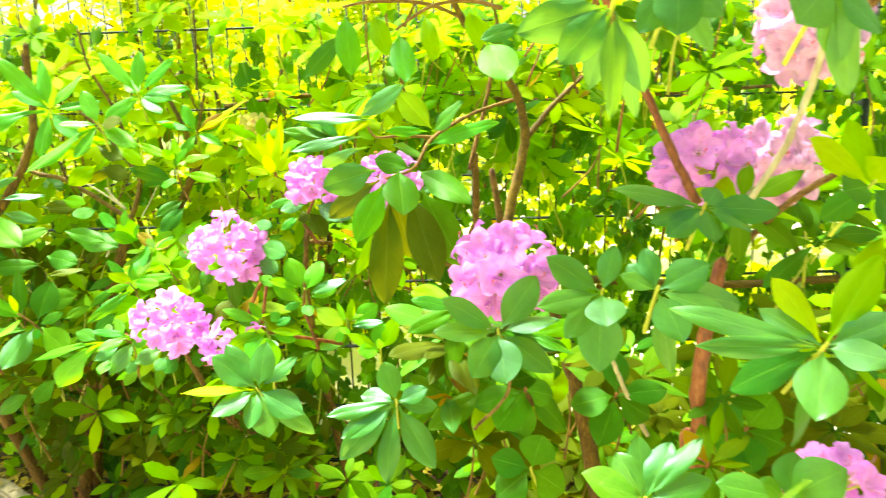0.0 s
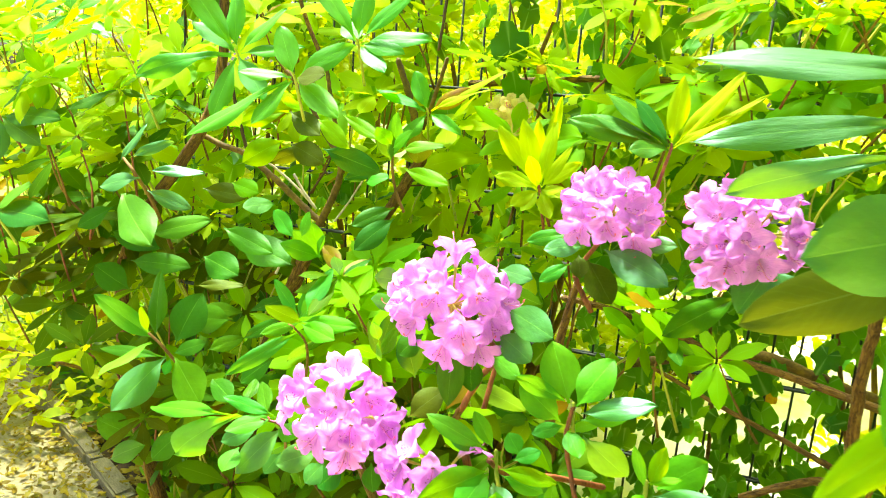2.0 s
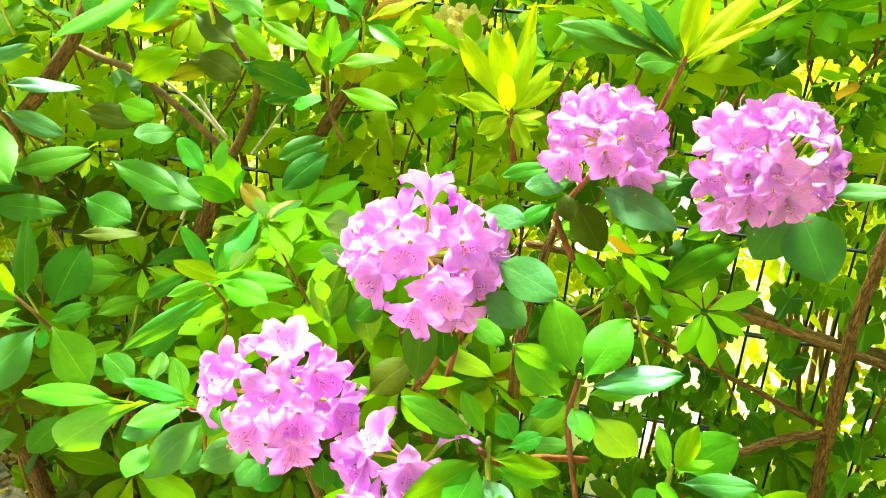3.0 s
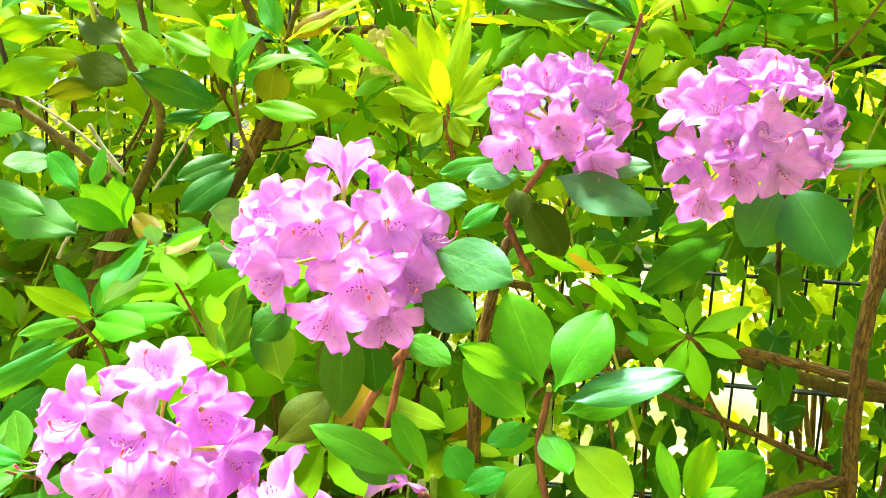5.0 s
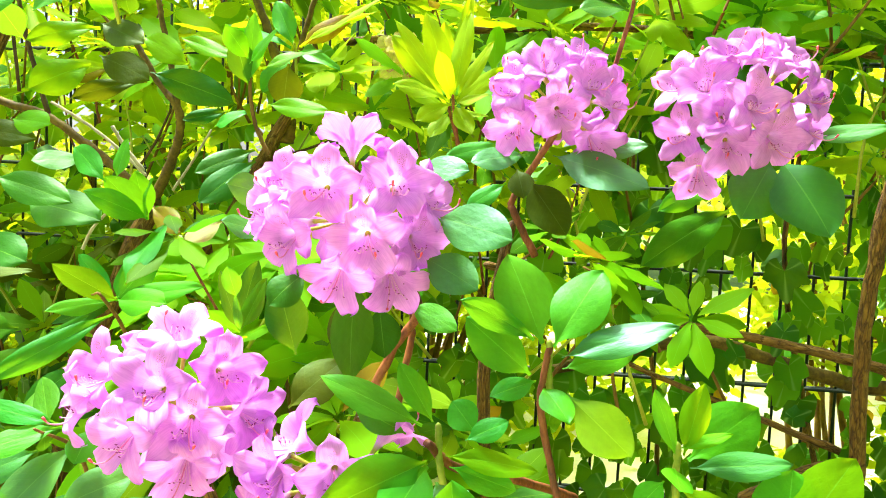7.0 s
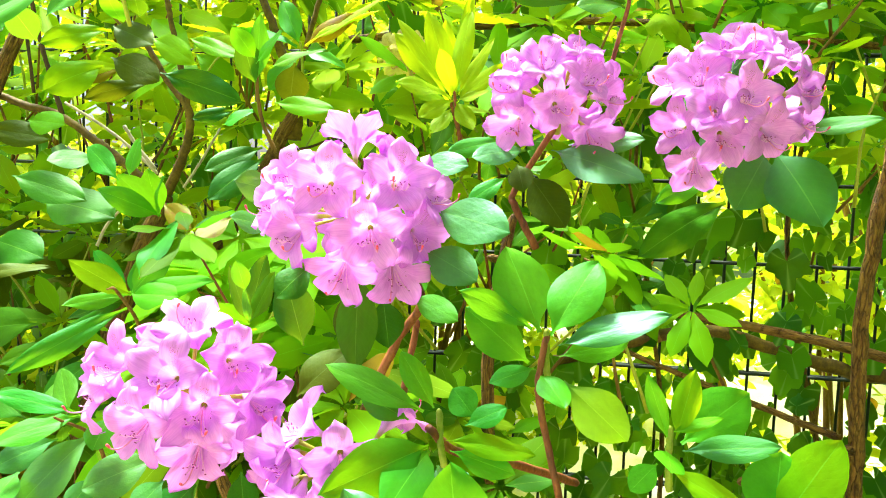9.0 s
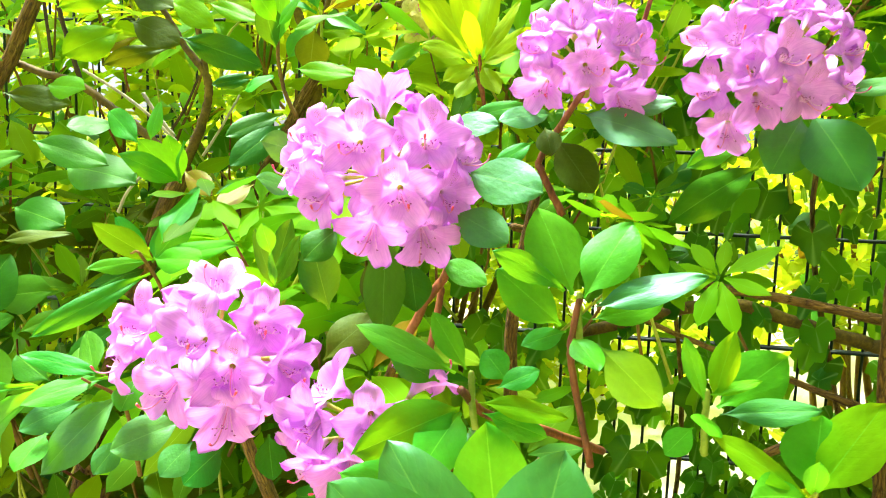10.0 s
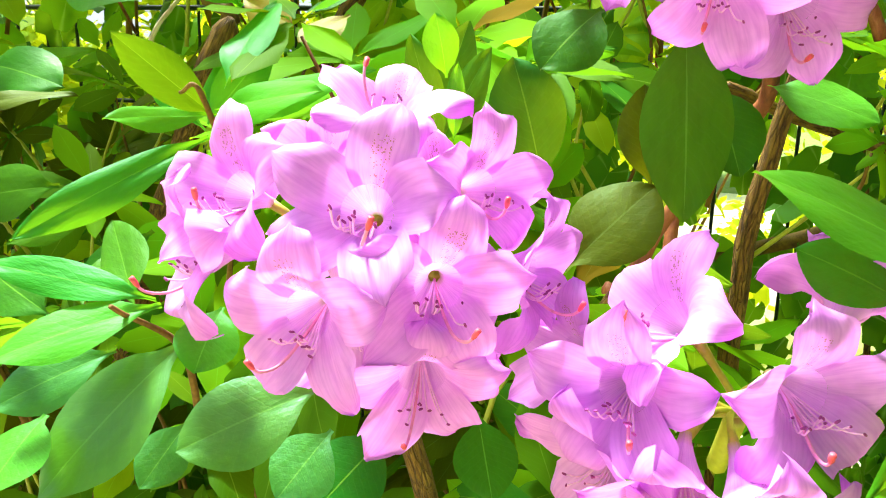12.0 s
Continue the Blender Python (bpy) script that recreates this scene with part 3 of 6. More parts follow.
# edging blocks
edging = thing("path_edging", (-1.9, 2.2, 0), "weathered tan edging blocks along the path", "edging")
pos = -3.3
er = random.Random(5)
while pos < -0.7:
    ln = er.uniform(0.22, 0.36)
    x0, x1 = pos, pos + ln * 0.87
    y0, y1 = kerb_y(x0), kerb_y(x1)
    bm = bmesh.new()
    bmesh.ops.create_cube(bm, size=1.0)
    bmesh.ops.bevel(bm, geom=bm.edges[:], offset=0.12, segments=2, affect="EDGES")
    for vert in bm.verts:
        vert.co += Vector((er.uniform(-1, 1), er.uniform(-1, 1), er.uniform(-1, 1))) * 0.03
    me = bpy.data.meshes.new("block")
    bm.to_mesh(me)
    bm.free()
    me.materials.append(KERB_MAT)
    ang = math.atan2(y1 - y0, x1 - x0)
    m = Matrix.Translation(((x0 + x1) / 2, (y0 + y1) / 2, er.uniform(0.006, 0.016))) @ Matrix.Rotation(ang, 4, "Z") @ Matrix.Rotation(radians(er.uniform(-4, 4)), 4, "X") @ Matrix.Diagonal((math.hypot(x1 - x0, y1 - y0) * 0.97, er.uniform(0.045, 0.06), 0.08, 1))
    place("block", me, m, edging)
    pos = x1

# fallen leaves
COVER = leaf_arrays(nv=4, across=(-1, 0, 1), droop=0.25, fold=0.2, wave=0.03, blunt=0.6, stalk=0.05)
cr_ = random.Random(8)
mass = Mass()
for _ in range(14000):
    x, y = cr_.uniform(-5.5, -1.35), cr_.uniform(1.9, 4.6)
    if y < kerb_y(x) + 0.06 + 0.1 * cr_.random():
        continue
    z = 0.01 + abs(cr_.gauss(0, 0.07)) * (1 + noise.noise((x * 2, y * 2, 9)))
    ln, a = cr_.uniform(0.025, 0.06), cr_.uniform(0, 6.28)
    mass.add(COVER, leaf_pose((x, y, z), (x + ln * math.cos(a), y + ln * math.sin(a), z + cr_.uniform(-0.01, 0.03)), ln * 0.55, (cr_.uniform(-.5, .5), cr_.uniform(-.7, .3), 1)), cr_.choice((0, 0, 1)))
tagged(place("ground_cover", mass.mesh("ground_cover", [LEAF_JOINED[k] for k in GREENS]), Matrix.Identity(4)), "low green plants behind the path edging", "plants", kind="stuff")
LITTER = [leaf_arrays(nv=5, across=(-1, -0.4, 0.4, 1), droop=d, fold=0.3, wave=0.06, blunt=0.7, stalk=0.04) for d in (0.3, -0.2, 0.1)]
lr = random.Random(3)
for nm, lab, spot, count, scale in (("leaf_litter", "yellow and brown fallen leaves on the path", lambda: (lr.uniform(-3.2, -0.6), lr.uniform(0.9, 3.2)), 30000, 0.021),
                                    ("leaf_litter", "fallen leaves on the soil under the shrubs", lambda: (lr.uniform(-2.6, 0.9), lr.uniform(0.9, 2.3)), 7000, 0.04)):
    mass = Mass()
    for _ in range(count):
        x, y = spot()
        on_path = y < kerb_y(x) + lr.uniform(-0.02, 0.10)
        if on_path != (scale < 0.04) or (on_path and lr.random() > math.exp(-(kerb_y(x) - y) * 3.2) + 0.10 + 0.25 * noise.noise((x * 3, y * 3, 2))):
            continue
        if abs(y - kerb_y(x)) < 0.03 and lr.random() < 0.75:
            continue
        ln = scale * lr.uniform(0.4, 1.3)
        a = lr.uniform(0, 6.28)
        z = 0.012 + lr.uniform(0, 0.012) + (0.036 if abs(y - kerb_y(x)) < 0.03 else 0.0)
        mass.add(LITTER[lr.randrange(3)], leaf_pose((x, y, z), (x + ln * math.cos(a), y + ln * math.sin(a), z + lr.uniform(-0.004, 0.012)), ln * lr.uniform(0.4, 0.7), (lr.uniform(-.5, .5), lr.uniform(-.5, .5), 1)))
    tagged(place(nm, mass.mesh(nm, [LITTER_MAT]), Matrix.Identity(4)), lab, "leaf litter", kind="stuff")

# ---- fence ----
FENCE_Y = 2.06
fence = thing("wire_fence", (0, FENCE_Y, 0), "dark green welded wire mesh fence overgrown with ivy", "fence")
def bar(name, p, q, r, sides=6):
    v, f = tube_arrays([np.array(p, float), np.array(q, float)], [r, r], sides)
    return place(name, mesh_of(name, v, f, None, [WIRE]), Matrix.Identity(4), fence)
upright = None
x = -1.32
while x < 3.0:
    if upright is None:
        v, f = tube_arrays([np.array((0, 0, 0.0)), np.array((0, 0, 1.83))], [0.0025, 0.0025], 6)
        upright = mesh_of("vertical_wire", v, f, None, [WIRE])
    place("vertical_wire", upright, Matrix.Translation((x, FENCE_Y, 0.01)), fence)
    x += 0.0485
for z in (0.06, 0.25, 0.45, 0.655, 0.84, 0.972, 1.18, 1.40, 1.61, 1.82):
    bar("horizontal_wire", (-1.35, FENCE_Y - 0.006, z), (3.05, FENCE_Y - 0.006, z), 0.0033)
    if z < 1.8:
        bar("horizontal_wire", (-1.35, FENCE_Y + 0.006, z), (3.05, FENCE_Y + 0.006, z), 0.0026)
for x in (1.2,):
    bar("post", (x, FENCE_Y + 0.03, 0), (x, FENCE_Y + 0.03, 1.88), 0.022, 12)

# ---- the three rhododendrons ----
middle_bush = thing("rhododendron_bush", (-0.3, 1.75, 0), "rhododendron with large lilac flower heads beside the fence", "shrub", "rhododendrons along the path")
left_bush = thing("rhododendron_bush", (-1.1, 1.85, 0), "dense leafy rhododendron with glossy leaves beside the path", "shrub", "rhododendrons along the path")
right_bush = thing("rhododendron_bush", (0.55, 1.3, 0), "tall rhododendron with red-brown stems and paler flower heads", "shrub", "rhododendrons along the path")

truss(middle_bush, (-0.531, 1.325, 0.788), 0.05, [(0.011, -0.041, 0.027, 0.04, -0.94, 0.34), (-0.042, -0.016, 0.027, -0.40, -0.86, 0.31), (0.007, 0.003, 0.053, 0.10, -0.44, 0.89), (0.040, 0.001, 0.030, 0.68, -0.71, 0.18), (0.058, 0.002, 0.001, 0.91, -0.40, -0.03), (0.033, -0.038, 0.004, 0.26, -0.97, 0.01), (-0.005, -0.050, -0.004, -0.19, -0.97, -0.12), (0.027, -0.031, -0.029, 0.20, -0.88, -0.42), (-0.050, -0.025, 0.008, -0.79, -0.61, -0.03), (-0.013, 0.014, -0.004, -0.11, 0.57, 0.81)], size=0.92)
truss(middle_bush, (-0.397, 1.318, 0.745), 0.05, [(-0.029, -0.018, 0.037, -0.74, -0.43, 0.51), (-0.056, 0.008, 0.014, -0.80, -0.58, 0.13), (-0.046, -0.018, -0.010, -0.70, -0.58, -0.41), (0.004, -0.043, 0.026, 0.30, -0.95, 0.01), (0.029, -0.001, 0.042, 0.49, 0.55, 0.68), (-0.008, -0.049, -0.003, 0.15, -0.82, -0.55), (-0.042, -0.026, 0.016, -0.42, -0.91, 0.00), (-0.026, -0.042, -0.004, -0.19, -0.72, -0.67)], loose=True, size=0.9)
truss(middle_bush, (-0.413, 1.368, 0.932), 0.051, [(-0.005, 0.020, 0.054, -0.10, 0.38, 0.92), (-0.039, -0.023, 0.024, -0.55, -0.76, 0.34), (-0.007, -0.046, 0.021, 0.12, -0.99, 0.04), (0.039, -0.022, 0.024, 0.41, -0.88, 0.26), (0.023, -0.044, -0.013, 0.13, -0.97, -0.20), (-0.036, -0.033, -0.015, -0.40, -0.89, -0.21), (-0.053, -0.020, 0.004, -0.80, -0.59, 0.10), (0.050, 0.007, -0.016, 0.62, -0.77, -0.15), (0.056, 0.009, 0.013, 0.88, -0.37, 0.29), (0.000, -0.029, -0.042, -0.02, -0.85, -0.53), (0.034, -0.000, -0.046, 0.38, -0.73, -0.58)], size=0.9)
truss(middle_bush, (-0.258, 1.515, 1.038), 0.044, [(-0.013, -0.032, 0.027, 0.08, -0.89, 0.44), (0.022, -0.036, 0.013, 0.49, -0.82, 0.30), (-0.042, -0.009, 0.010, -0.51, -0.83, 0.23), (-0.002, -0.043, -0.010, 0.13, -0.98, -0.15), (-0.040, 0.001, -0.022, -0.32, -0.86, -0.39), (0.040, -0.019, 0.002, 0.85, -0.52, 0.10), (0.032, -0.000, -0.032, 0.38, -0.77, -0.52), (-0.033, -0.010, 0.027, -0.47, -0.61, 0.63), (0.013, -0.020, 0.037, 0.31, -0.40, 0.87)], size=0.84)
truss(middle_bush, (-0.094, 1.51, 1.035), 0.054, [(-0.003, -0.034, 0.042, 0.05, -0.70, 0.72), (0.018, -0.036, 0.036, 0.43, -0.66, 0.62), (-0.043, -0.027, 0.018, -0.38, -0.83, 0.40), (-0.012, -0.053, 0.001, 0.12, -0.99, 0.09), (0.035, -0.041, 0.009, 0.68, -0.71, 0.20), (-0.051, 0.012, -0.020, -0.56, -0.83, -0.02), (-0.024, -0.038, -0.031, 0.03, -0.96, -0.26), (0.009, -0.046, -0.027, 0.28, -0.91, -0.31), (-0.037, 0.010, -0.054, -0.22, -0.82, -0.54), (0.039, -0.034, -0.014, 0.75, -0.64, -0.15), (-0.032, -0.043, -0.008, -0.13, -0.98, 0.17), (-0.055, 0.008, 0.023, -0.76, -0.57, 0.30), (-0.022, -0.025, 0.043, -0.18, -0.57, 0.80)], size=0.86)
# broad leaves below the lowest flower head
for base, tip, width, kind in (
        ((-0.601, 1.318, 0.756), (-0.645, 1.285, 0.702), 0.041, "glossy"),
        ((-0.546, 1.312, 0.743), (-0.592, 1.290, 0.724), 0.034, "glossy"),
        ((-0.543, 1.318, 0.724), (-0.559, 1.300, 0.703), 0.029, "glossy"),
        ((-0.584, 1.315, 0.771), (-0.586, 1.295, 0.752), 0.024, "fresh"),
        ((-0.613, 1.318, 0.771), (-0.683, 1.315, 0.782), 0.017, "fresh"),
        ((-0.611, 1.318, 0.769), (-0.664, 1.290, 0.752), 0.024, "fresh"),
        ((-0.640, 1.330, 0.744), (-0.683, 1.310, 0.723), 0.026, "glossy"),
        ((-0.612, 1.335, 0.713), (-0.624, 1.315, 0.691), 0.023, "glossy"),
        ((-0.650, 1.300, 0.728), (-0.653, 1.270, 0.710), 0.032, "fresh"),
        ((-0.526, 1.335, 0.715), (-0.549, 1.315, 0.691), 0.033, "mature"),
        ((-0.489, 1.335, 0.729), (-0.481, 1.325, 0.697), 0.026, "mature"),
        ((-0.597, 1.340, 0.809), (-0.614, 1.335, 0.803), 0.021, "glossy"),
        ((-0.422, 1.400, 0.813), (-0.428, 1.400, 0.858), 0.026, "olive"),
        ((-0.470, 1.420, 0.810), (-0.487, 1.420, 0.870), 0.037, "mature"),
        ((-0.515, 1.400, 0.859), (-0.519, 1.390, 0.886), 0.016, "fresh"),
        ((-0.458, 1.370, 0.780), (-0.421, 1.390, 0.815), 0.038, "olive")):
    leaf(middle_bush, base, tip, width, (rng.uniform(-0.2, 0.2), -0.80, 0.60), kind)
# leaves round the flower heads and on the shoots beside them: base, tip, width, tone
# collar under the middle flower head
for base, tip, width, kind in (
        ((-0.483, 1.398, 0.940), (-0.508, 1.360, 0.952), 0.028, "glossy"),
        ((-0.487, 1.388, 0.914), (-0.511, 1.360, 0.924), 0.024, "glossy"),
        ((-0.449, 1.378, 0.886), (-0.472, 1.360, 0.861), 0.030, "mature"),
        ((-0.349, 1.378, 0.934), (-0.290, 1.340, 0.922), 0.039, "glossy"),
        ((-0.357, 1.378, 0.903), (-0.314, 1.360, 0.883), 0.034, "glossy"),
        ((-0.369, 1.408, 0.971), (-0.327, 1.390, 0.970), 0.025, "glossy"),
        ((-0.414, 1.395, 0.884), (-0.411, 1.375, 0.802), 0.037, "mature"),
        ((-0.373, 1.418, 0.859), (-0.332, 1.400, 0.844), 0.024, "fresh"),
        ((-0.397, 1.408, 0.859), (-0.387, 1.390, 0.820), 0.031, "mature")):
    leaf(middle_bush, base, tip, width, (rng.uniform(-0.2, 0.2), -0.85, 0.55 + rng.uniform(-0.15, 0.15)), kind)
# collar under the small flower head
for base, tip, width, kind in (
        ((-0.287, 1.522, 0.990), (-0.337, 1.505, 0.981), 0.028, "glossy"),
        ((-0.304, 1.522, 0.963), (-0.339, 1.505, 0.938), 0.020, "fresh"),
        ((-0.294, 1.522, 0.977), (-0.286, 1.505, 0.950), 0.025, "olive"),
        ((-0.283, 1.542, 0.967), (-0.245, 1.525, 0.917), 0.042, "olive"),
        ((-0.262, 1.512, 0.990), (-0.180, 1.475, 0.963), 0.049, "glossy"),
        ((-0.310, 1.542, 1.000), (-0.364, 1.525, 0.985), 0.022, "fresh"),
        ((-0.221, 1.542, 0.999), (-0.175, 1.525, 1.003), 0.025, "glossy")):
    leaf(middle_bush, base, tip, width, (rng.uniform(-0.2, 0.2), -0.85, 0.55 + rng.uniform(-0.15, 0.15)), kind)
# collar under the dense flower head
for base, tip, width, kind in (
        ((-0.069, 1.515, 0.992), (-0.099, 1.490, 0.940), 0.049, "glossy"),
        ((-0.062, 1.515, 0.994), (-0.028, 1.480, 0.929), 0.064, "glossy"),
        ((-0.094, 1.545, 0.946), (-0.179, 1.500, 0.893), 0.036, "mature"),
        ((-0.044, 1.515, 1.012), (0.022, 1.500, 1.024), 0.021, "glossy"),
        ((-0.105, 1.545, 0.971), (-0.162, 1.530, 0.943), 0.021, "fresh")):
    leaf(middle_bush, base, tip, width, (rng.uniform(-0.2, 0.2), -0.85, 0.55 + rng.uniform(-0.15, 0.15)), kind)
# shoot with broad fresh leaves
for base, tip, width, kind in (
        ((-0.266, 1.345, 0.850), (-0.294, 1.365, 0.910), 0.045, "fresh"),
        ((-0.258, 1.345, 0.848), (-0.225, 1.365, 0.902), 0.041, "fresh"),
        ((-0.272, 1.345, 0.852), (-0.323, 1.315, 0.882), 0.018, "fresh"),
        ((-0.273, 1.345, 0.827), (-0.320, 1.335, 0.867), 0.034, "fresh"),
        ((-0.252, 1.345, 0.841), (-0.175, 1.340, 0.869), 0.026, "glossy"),
        ((-0.251, 1.345, 0.833), (-0.200, 1.365, 0.843), 0.022, "fresh"),
        ((-0.269, 1.345, 0.823), (-0.300, 1.325, 0.815), 0.018, "fresh"),
        ((-0.264, 1.345, 0.819), (-0.246, 1.315, 0.804), 0.024, "fresh"),
        ((-0.247, 1.345, 0.815), (-0.196, 1.375, 0.763), 0.038, "glossy")):
    leaf(middle_bush, base, tip, width, (rng.uniform(-0.2, 0.2), -0.85, 0.55 + rng.uniform(-0.15, 0.15)), kind)
# low shoot
for base, tip, width, kind in (
        ((-0.342, 1.298, 0.800), (-0.409, 1.288, 0.831), 0.023, "fresh"),
        ((-0.335, 1.298, 0.803), (-0.359, 1.298, 0.841), 0.018, "fresh"),
        ((-0.354, 1.308, 0.790), (-0.389, 1.308, 0.806), 0.020, "fresh"),
        ((-0.338, 1.298, 0.776), (-0.393, 1.228, 0.767), 0.036, "fresh"),
        ((-0.337, 1.298, 0.773), (-0.355, 1.238, 0.753), 0.033, "fresh"),
        ((-0.326, 1.298, 0.781), (-0.265, 1.318, 0.768), 0.020, "young"),
        ((-0.323, 1.298, 0.774), (-0.279, 1.318, 0.753), 0.020, "fresh"),
        ((-0.314, 1.308, 0.789), (-0.286, 1.318, 0.801), 0.018, "fresh"),
        ((-0.308, 1.318, 0.791), (-0.326, 1.328, 0.809), 0.023, "fresh"),
        ((-0.331, 1.298, 0.763), (-0.306, 1.248, 0.748), 0.034, "glossy")):
    leaf(middle_bush, base, tip, width, (rng.uniform(-0.2, 0.2), -0.85, 0.55 + rng.uniform(-0.15, 0.15)), kind)
# shoot near the fence
for base, tip, width, kind in (
        ((-0.177, 1.315, 0.788), (-0.193, 1.315, 0.832), 0.013, "fresh"),
        ((-0.172, 1.315, 0.789), (-0.162, 1.315, 0.838), 0.019, "young"),
        ((-0.164, 1.335, 0.779), (-0.118, 1.345, 0.816), 0.041, "fresh"),
        ((-0.167, 1.315, 0.781), (-0.104, 1.315, 0.789), 0.021, "glossy"),
        ((-0.177, 1.315, 0.780), (-0.179, 1.285, 0.777), 0.023, "fresh"),
        ((-0.183, 1.315, 0.771), (-0.200, 1.315, 0.750), 0.019, "fresh"),
        ((-0.168, 1.315, 0.767), (-0.130, 1.335, 0.736), 0.019, "fresh"),
        ((-0.176, 1.315, 0.793), (-0.142, 1.315, 0.806), 0.009, "young")):
    leaf(middle_bush, base, tip, width, (rng.uniform(-0.2, 0.2), -0.85, 0.55 + rng.uniform(-0.15, 0.15)), kind)
branch(middle_bush, [(-0.257, 1.357, 0.803), (-0.260, 1.349, 0.826), (-0.261, 1.345, 0.850)], 0.0026, 0.0022, "shoot")
branch(middle_bush, [(-0.327, 1.310, 0.753), (-0.330, 1.302, 0.776), (-0.331, 1.298, 0.800)], 0.0026, 0.0022, "shoot")
branch(middle_bush, [(-0.172, 1.327, 0.748), (-0.175, 1.319, 0.771), (-0.176, 1.315, 0.795)], 0.0026, 0.0022, "shoot")
whorl(middle_bush, (-0.305, 1.235, 0.719), [(-0.010, 0.000, 0.073, 0.042), (-0.092, -0.020, 0.042, 0.036), (0.025, 0.020, 0.014, 0.036), (-0.024, -0.030, 0.033, 0.034), (-0.061, 0.030, -0.001, 0.034)], kind="fresh")
whorl(middle_bush, (-0.111, 1.300, 0.735), [(-0.065, 0.000, 0.037, 0.024, "young"), (0.005, 0.010, 0.053, 0.042), (0.037, 0.000, 0.067, 0.036, "young"), (-0.001, -0.010, 0.030, 0.014), (-0.042, -0.020, 0.007, 0.030)], kind="fresh")
whorl(middle_bush, (-0.366, 1.595, 1.045), [(-0.066, 0.000, 0.086, 0.018, "new"), (-0.034, 0.010, 0.096, 0.026, "new"), (0.013, 0.010, 0.098, 0.022, "new"), (0.040, 0.000, 0.065, 0.020, "new"), (-0.061, -0.020, 0.016, 0.020, "new"), (-0.034, -0.030, -0.022, 0.020, "new"), (0.038, -0.020, 0.007, 0.020, "new"), (-0.014, -0.030, 0.049, 0.020, "new"), (0.024, -0.030, -0.034, 0.020, "new")])
whorl(middle_bush, (-0.199, 1.513, 1.121), [(0.004, 0.000, 0.087, 0.026, "new"), (0.071, 0.000, 0.096, 0.026, "new"), (0.100, 0.000, 0.072, 0.016, "new"), (0.059, -0.020, 0.040, 0.016, "new"), (-0.103, 0.020, 0.035, 0.022), (-0.087, 0.030, 0.062, 0.024), (-0.050, 0.020, 0.058, 0.024), (-0.048, -0.020, -0.004, 0.026), (-0.130, 0.030, 0.027, 0.028)])
whorl(middle_bush, (-0.375, 1.640, 1.042), [(-0.070, 0.000, 0.083, 0.022, "new"), (-0.010, 0.000, 0.098, 0.022, "new"), (0.017, 0.020, 0.134, 0.018, "new"), (0.060, -0.020, 0.045, 0.022, "new"), (-0.047, -0.020, 0.019, 0.020, "new"), (-0.017, -0.030, -0.032, 0.020, "new"), (0.045, -0.020, -0.007, 0.020, "new")])
whorl(middle_bush, (-0.290, 1.086, 0.756), [(-0.121, -0.020, 0.005, 0.024, "young"), (-0.067, -0.040, -0.026, 0.034), (0.023, -0.040, -0.065, 0.048), (0.077, -0.020, -0.037, 0.046), (0.088, 0.000, -0.082, 0.034), (-0.078, 0.020, 0.053, 0.042), (0.016, 0.020, 0.076, 0.044), (0.066, 0.020, 0.048, 0.024), (-0.056, 0.030, 0.069, 0.036), (-0.009, -0.040, -0.050, 0.030)], kind="glossy")
whorl(middle_bush, (-0.049, 0.965, 0.788), [(-0.100, -0.020, -0.011, 0.022), (-0.079, -0.030, -0.040, 0.032), (-0.081, -0.040, -0.069, 0.036), (-0.016, -0.040, -0.108, 0.028), (0.047, 0.000, 0.021, 0.028), (-0.018, 0.020, 0.056, 0.036), (0.060, 0.000, -0.008, 0.026), (0.054, -0.020, -0.098, 0.040), (-0.054, 0.020, 0.002, 0.030)], kind="glossy")
